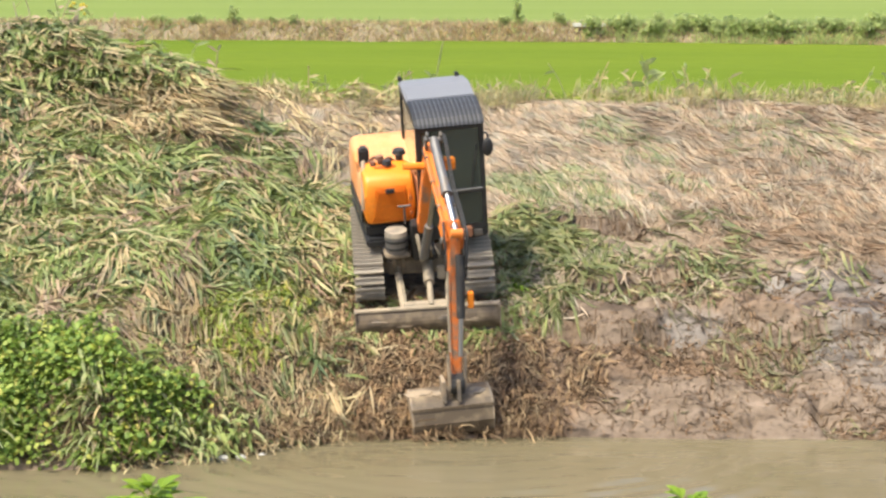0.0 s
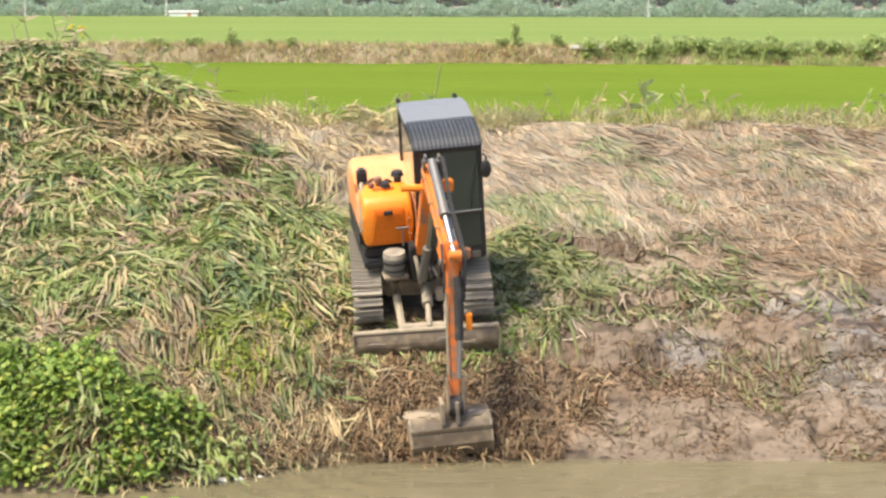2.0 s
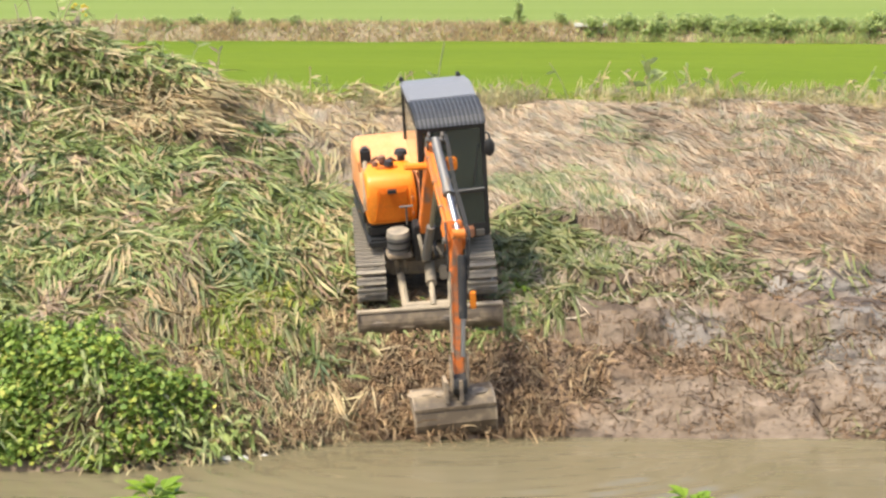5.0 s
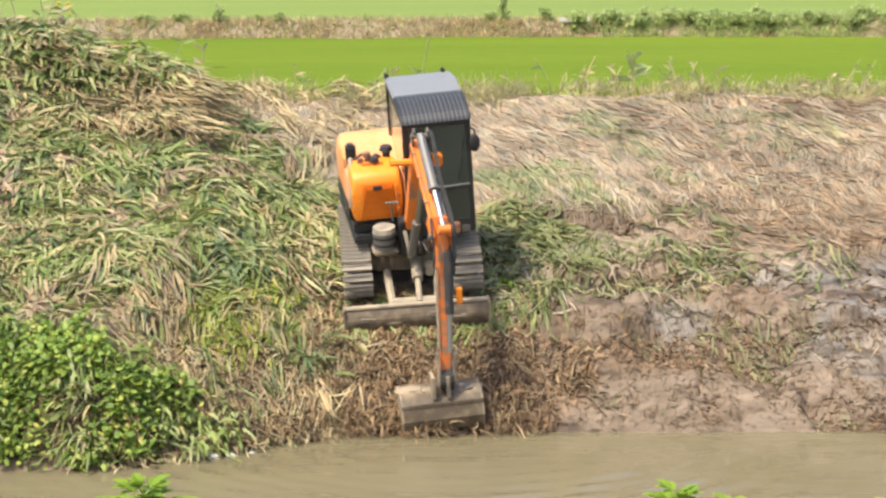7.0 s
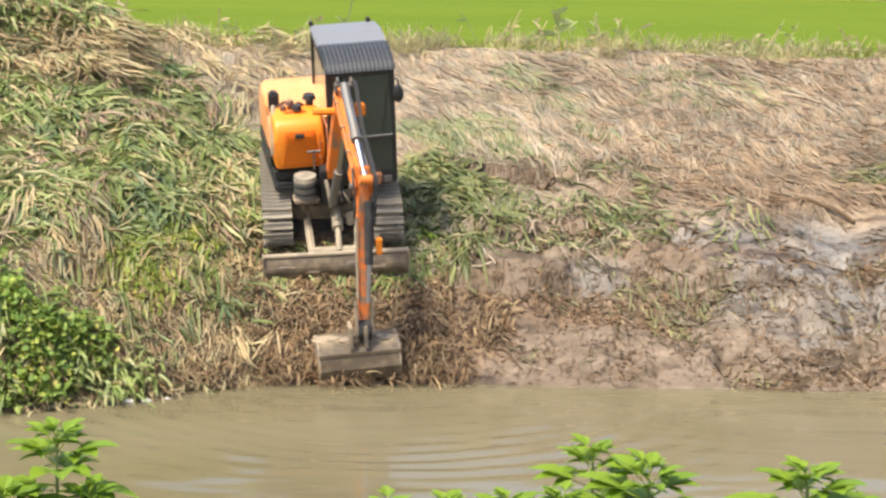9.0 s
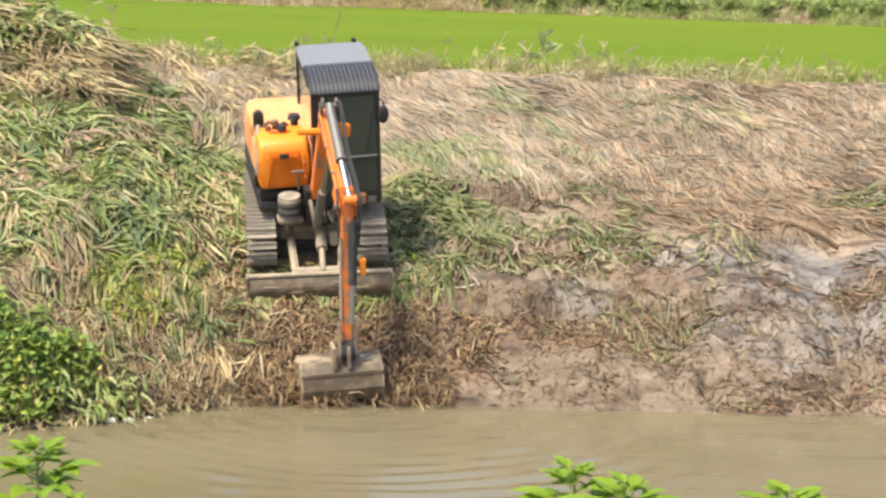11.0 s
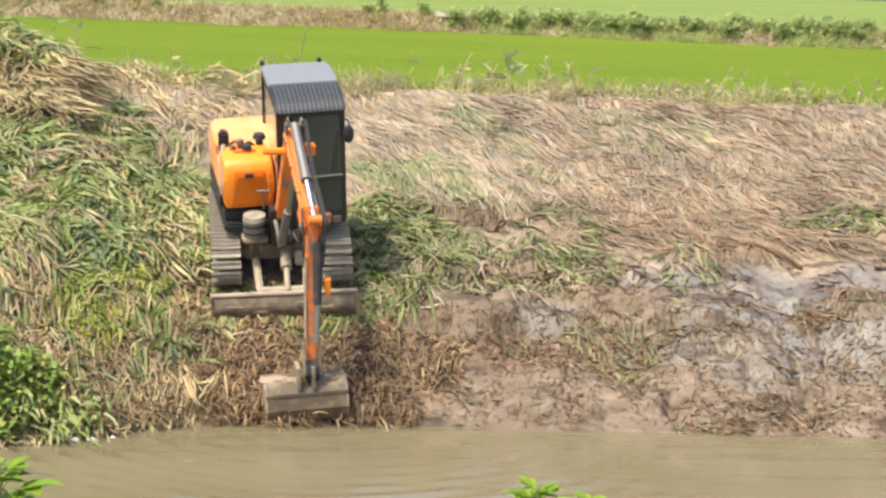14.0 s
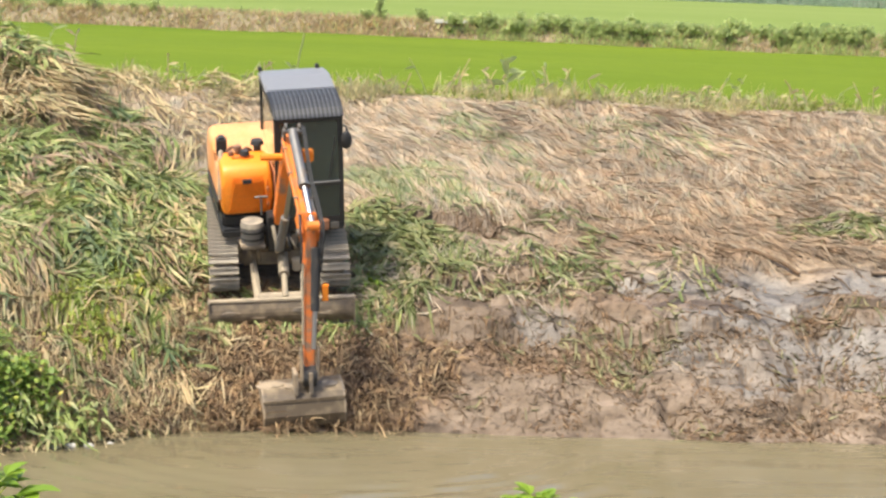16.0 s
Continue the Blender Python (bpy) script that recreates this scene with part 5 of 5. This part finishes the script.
# ---- single weeds on the bank top ----
def leaf_mesh(bm, base, tip, width, sag=0.15, across=(0, 0, 1)):
    base, tip = Vector(base), Vector(tip)
    d = tip - base
    s = d.cross(Vector(across))
    s = (s if s.length > 1e-4 else Vector((1, 0, 0))).normalized()
    prev = None
    steps = (0, 0.2, 0.45, 0.7, 0.88, 1)
    for k, f in enumerate(steps):
        p = base + d * f - Vector((0, 0, 1)) * sag * d.length * f * f
        w = width * (0.12, 0.75, 1.0, 0.7, 0.3, 0.02)[k] / 2
        row = [bm.verts.new(p + s * w + Vector((0, 0, w * 0.3))), bm.verts.new(p), bm.verts.new(p - s * w + Vector((0, 0, w * 0.3)))]
        if prev:
            bm.faces.new((prev[0], prev[1], row[1], row[0]))
            bm.faces.new((prev[1], prev[2], row[2], row[1]))
        prev = row
    return bm


def stalk(x, y, h, lean, seed, leaves, mat, label, thick=0.012):
    r = random.Random(seed)
    thing = empty_thing("weed_stalk", pose(x, y, float(land(x, y)) - 0.02), label, "weed", "bank top weeds")
    top = (lean * h, r.uniform(-0.1, 0.1) * h, h)
    bm = bmesh.new()
    hose(bm, [(0, 0, 0), (top[0] * 0.4, 0, h * 0.55), top], thick, 5)
    part("stem", bm, mat, thing)
    for k in range(leaves):
        f, a, L = r.uniform(0.45, 1.0), r.uniform(0, 6.28), r.uniform(0.10, 0.26) * (1.9 if leaves == 9 else 1)
        b = Vector((top[0] * f * f, top[1] * f, h * f))
        part("leaf", leaf_mesh(bmesh.new(), b, b + Vector((math.cos(a) * L, math.sin(a) * L * 0.6, L * r.uniform(-0.1, 0.9))), 0.13 if leaves == 9 else 0.05, 0.15, (r.uniform(-1, 1), r.uniform(-1, 1), 0.4)), mat, thing)
    return thing


wr = random.Random(21)
stalk(3.42, 36.3, 0.84, 0.02, 1, 9, STEM, "green leafy weed stalk on the bank top", 0.012)
stalk(3.30, 36.2, 0.6, -0.5, 2, 2, PALE, "leaning dry stalk on the bank top")
stalk(4.05, 36.2, 0.8, 0.05, 3, 3, STEM, "upright green stalk on the bank top", 0.016)
stalk(-0.27, 36.0, 1.15, 0.14, 4, 1, STEM, "long pale reed stem leaning behind the cab", 0.016)
for k in range(84):
    x = wr.uniform(-3.2, 11.5)
    stalk(x, wr.uniform(34.9, 36.6), wr.uniform(0.2, 0.75), wr.uniform(-0.6, 0.6), 30 + k, wr.choice((1, 2, 3, 4)), wr.choice((PALE, PALE, STEM)), "thin dry weed stalk on the bank top", 0.011)
for k in range(26):
    x = wr.uniform(-8.8, -3.8)
    stalk(x, wr.uniform(33.4, 35.6), wr.uniform(0.4, 0.95), wr.uniform(-0.3, 0.5), 90 + k, wr.choice((4, 6, 8)), wr.choice((STEM, STRAW)), "tall reed stalk with long leaves", 0.009)


# ---- weeds on the near bank, in front of the water ----
def herb(x, y, top, seed, size=1.0):
    r = random.Random(seed)
    g = float(land(x, y))
    thing = empty_thing("weed_plant", pose(x, y, g - 0.01), "bright green weed with lobed leaves on the near bank", "weed", "near bank weeds")
    h = top - g
    bm = bmesh.new()
    hose(bm, [(r.uniform(-0.08, 0.08), 0.03, 0), (0.01, 0, h * 0.5), (0, 0, h - 0.02)], 0.0022 * size + 0.001, 6)
    part("stem", bm, STEM, thing, "thin green stem")
    z, a = h, r.uniform(0, 6.28)
    k = 0
    while z > h - 0.42:
        L = size * (0.032 + 0.068 * min(1, (h - z) / 0.08 + 0.1)) * r.uniform(0.85, 1.15)
        lift = 0.9 - 1.2 * min(1, (h - z) / 0.16)
        way = Vector((math.cos(a), math.sin(a), lift)).normalized()
        side = way.cross(Vector((0, 0, 1))).normalized()
        b = Vector((0, 0, z))
        mid = b + way * L * 0.45
        bm = a_rod(b, mid, 0.0016, 0.0012, 5)
        leaf_mesh(bm, mid, mid + way * L, L * 0.58, 0.25)
        for s in (-1, 1):
            leaf_mesh(bm, mid, mid + (way + side * s * 0.75).normalized() * L * 0.85, L * 0.52, 0.25)
            leaf_mesh(bm, mid, mid + (way * 0.35 + side * s).normalized() * L * 0.6, L * 0.28, 0.25)
        part("leaf", bm, HERB, thing)
        a += 2.4 + r.uniform(-0.3, 0.3)
        z -= 0.006 + 0.004 * k / 8
        k += 1
    return thing


for k, (x, y, top, s) in enumerate(((-0.524, 3.6, 4.915, 1.0), (-0.455, 3.5, 4.842, 0.9), (-0.60, 3.5, 4.835, 0.95), (0.437, 3.7, 4.87, 0.9), (0.513, 3.5, 4.89, 1.0), (0.813, 3.6, 4.855, 1.05), (0.277, 3.6, 4.805, 0.8), (0.065, 3.6, 4.795, 0.8), (0.17, 3.7, 4.77, 0.8), (0.90, 3.7, 4.79, 0.9), (0.37, 3.55, 4.825, 0.85))):
    herb(x, y, top, 300 + k, s)


# ---- single tufts, branches and scraps on the bank ----
def tuft(x, y, n, length, width, mat, label, seed, rise=(0.3, 1.2)):
    r = random.Random(seed)
    thing = empty_thing("grass_tuft", pose(x, y, float(land(x, y)) - 0.01), label, "grass tuft", "single tufts")
    for k in range(n):
        a, L, u = r.uniform(0, 6.28), length * r.uniform(0.6, 1.1), r.uniform(*rise)
        way = Vector((math.cos(a), math.sin(a), u)).normalized()
        base = Vector((r.uniform(-0.04, 0.04), r.uniform(-0.04, 0.04), 0))
        part("leaf", leaf_mesh(bmesh.new(), base, base + way * L, width * r.uniform(0.7, 1.2), 0.45, (r.uniform(-0.5, 0.5), r.uniform(-0.5, 0.5), 1)), mat, thing)
    return thing


tuft(0.92, 28.75, 34, 0.5, 0.045, HERB, "bright green grass tuft beside the track", 1)
tuft(1.15, 28.45, 20, 0.4, 0.04, GREEN_REED, "grey-green reed tuft at the edge of the mud", 2)
tuft(-2.02, 27.1, 16, 0.65, 0.045, GREEN_REED, "pale upright reed tuft on the bare bank", 3, (1.0, 3.0))
tuft(-1.95, 26.75, 10, 0.5, 0.04, GREEN_REED, "pale upright reed tuft on the bare bank", 4, (1.0, 3.0))
tuft(-1.45, 26.3, 14, 0.4, 0.035, DARK_REED, "small green reed tuft above the water", 5)
tuft(-3.9, 25.5, 26, 0.55, 0.045, GREEN_REED, "reed tuft drooping towards the water", 6)
tuft(-3.3, 25.35, 26, 0.5, 0.045, GREEN_REED, "reed tuft drooping towards the water", 7)
tuft(-4.9, 25.1, 22, 0.5, 0.045, GREEN_REED, "reed tuft drooping towards the water", 8)
tuft(-4.6, 30.0, 26, 0.5, 0.045, DARK_REED, "dark green reed tuft among cut leaves", 9)
tuft(-2.9, 29.7, 22, 0.45, 0.04, DARK_REED, "dark green reed tuft among cut leaves", 10)
tuft(-6.3, 30.8, 26, 0.5, 0.045, DARK_REED, "dark green reed tuft among cut leaves", 11)
tuft(-5.6, 28.4, 22, 0.5, 0.045, GREEN_REED, "grey-green reed tuft on the slope", 12)


def branch(x, y, heading, length, r0, mat, label, seed, lift=0.04):
    """A bent dead branch that lies along the slope."""
    r = random.Random(seed)
    pts = []
    a = radians(heading)
    px, py = 0.0, 0.0
    z0 = float(land(x, y))
    for k in range(6):
        pts.append((px, py, float(land(x + px, y + py)) - z0 + lift + r.uniform(-0.01, 0.04)))
        a += r.uniform(-0.3, 0.3)
        px, py = px + math.cos(a) * length / 5, py + math.sin(a) * length / 5
    bm = bmesh.new()
    hose(bm, pts, r0, 6)
    ob = tagged(part("branch", bm, mat, None), label, "branch", "dead branches")
    ob.location = (x, y, z0)
    return ob


br = random.Random(77)
for k in range(22):
    branch(br.uniform(-3.6, 1.0), br.uniform(26.2, 28.0), br.uniform(-130, -40), br.uniform(0.4, 1.0), br.uniform(0.008, 0.015), ROOTS, "thin brown dead stem lying on the bank", k)
branch(-1.78, 28.1, -80, 1.0, 0.016, ROOTS, "brown bent branch lying down the bank", 50)
branch(-1.15, 27.4, -55, 0.8, 0.016, ROOTS, "brown bent branch lying down the bank", 51)
branch(6.0, 30.0, -6, 1.3, 0.035, DEBRIS, "dark wet branch at the top of the grey mud", 52)
branch(8.2, 29.4, -12, 1.0, 0.03, BROWN_STRAW, "pale brown stick in the grey mud", 53)
for k in range(9):
    branch(br.uniform(1.4, 10.5), br.uniform(26.4, 30.0), br.uniform(-50, 30), br.uniform(0.3, 0.9), br.uniform(0.008, 0.016), DEBRIS, "dark twig sunk in the mud", 60 + k, 0.01)


def scrap(x, y, size, seed):
    """A crumpled pale scrap at the water's edge."""
    r = random.Random(seed)
    bm = bmesh.new()
    bmesh.ops.create_icosphere(bm, subdivisions=2, radius=size)
    for v in bm.verts:
        v.co = Vector((v.co.x * 1.3, v.co.y, v.co.z * 0.45)) * (1 + 0.5 * (noise.noise(v.co / size * 1.7 + Vector((seed, 0, 0)))))
    ob = tagged(part("litter_scrap", bm, CONCRETE, None), "crumpled pale litter scrap at the waterline", "litter", "litter scraps")
    ob.location = (x, y, max(float(land(x, y)), 0) + size * 0.2)


for k, (x, y, z) in enumerate(((-2.75, 24.95, 0.07), (-2.55, 25.0, 0.05), (-2.95, 24.85, 0.05), (-3.3, 24.75, 0.035), (-2.3, 25.15, 0.03))):
    scrap(x, y, z, k)
YELLOW = leaf_material("yellow_flower", [(0, (0.5, 0.38, 0.03)), (1, (0.65, 0.5, 0.05))], 0.6)
fl = stalk(-6.15, 34.6, 0.75, 0.05, 400, 6, STEM, "tall weed with yellow flower heads", 0.009)
for k in range(12):
    bm = bmesh.new()
    p = Vector((0.04 + br.uniform(-0.14, 0.14), br.uniform(-0.08, 0.08), 0.72 + br.uniform(-0.1, 0.08)))
    bmesh.ops.create_icosphere(bm, subdivisions=1, radius=0.026, matrix=Matrix.Translation(p))
    part("flower_head", bm, YELLOW, fl, "small yellow flower head")
stalk(-1.47, 28.95, 0.75, 0.06, 500, 2, STEM, "pale reed stem standing against the track", 0.02)
stalk(-1.40, 28.75, 0.5, -0.1, 501, 3, STEM, "pale reed stem standing against the track", 0.014)
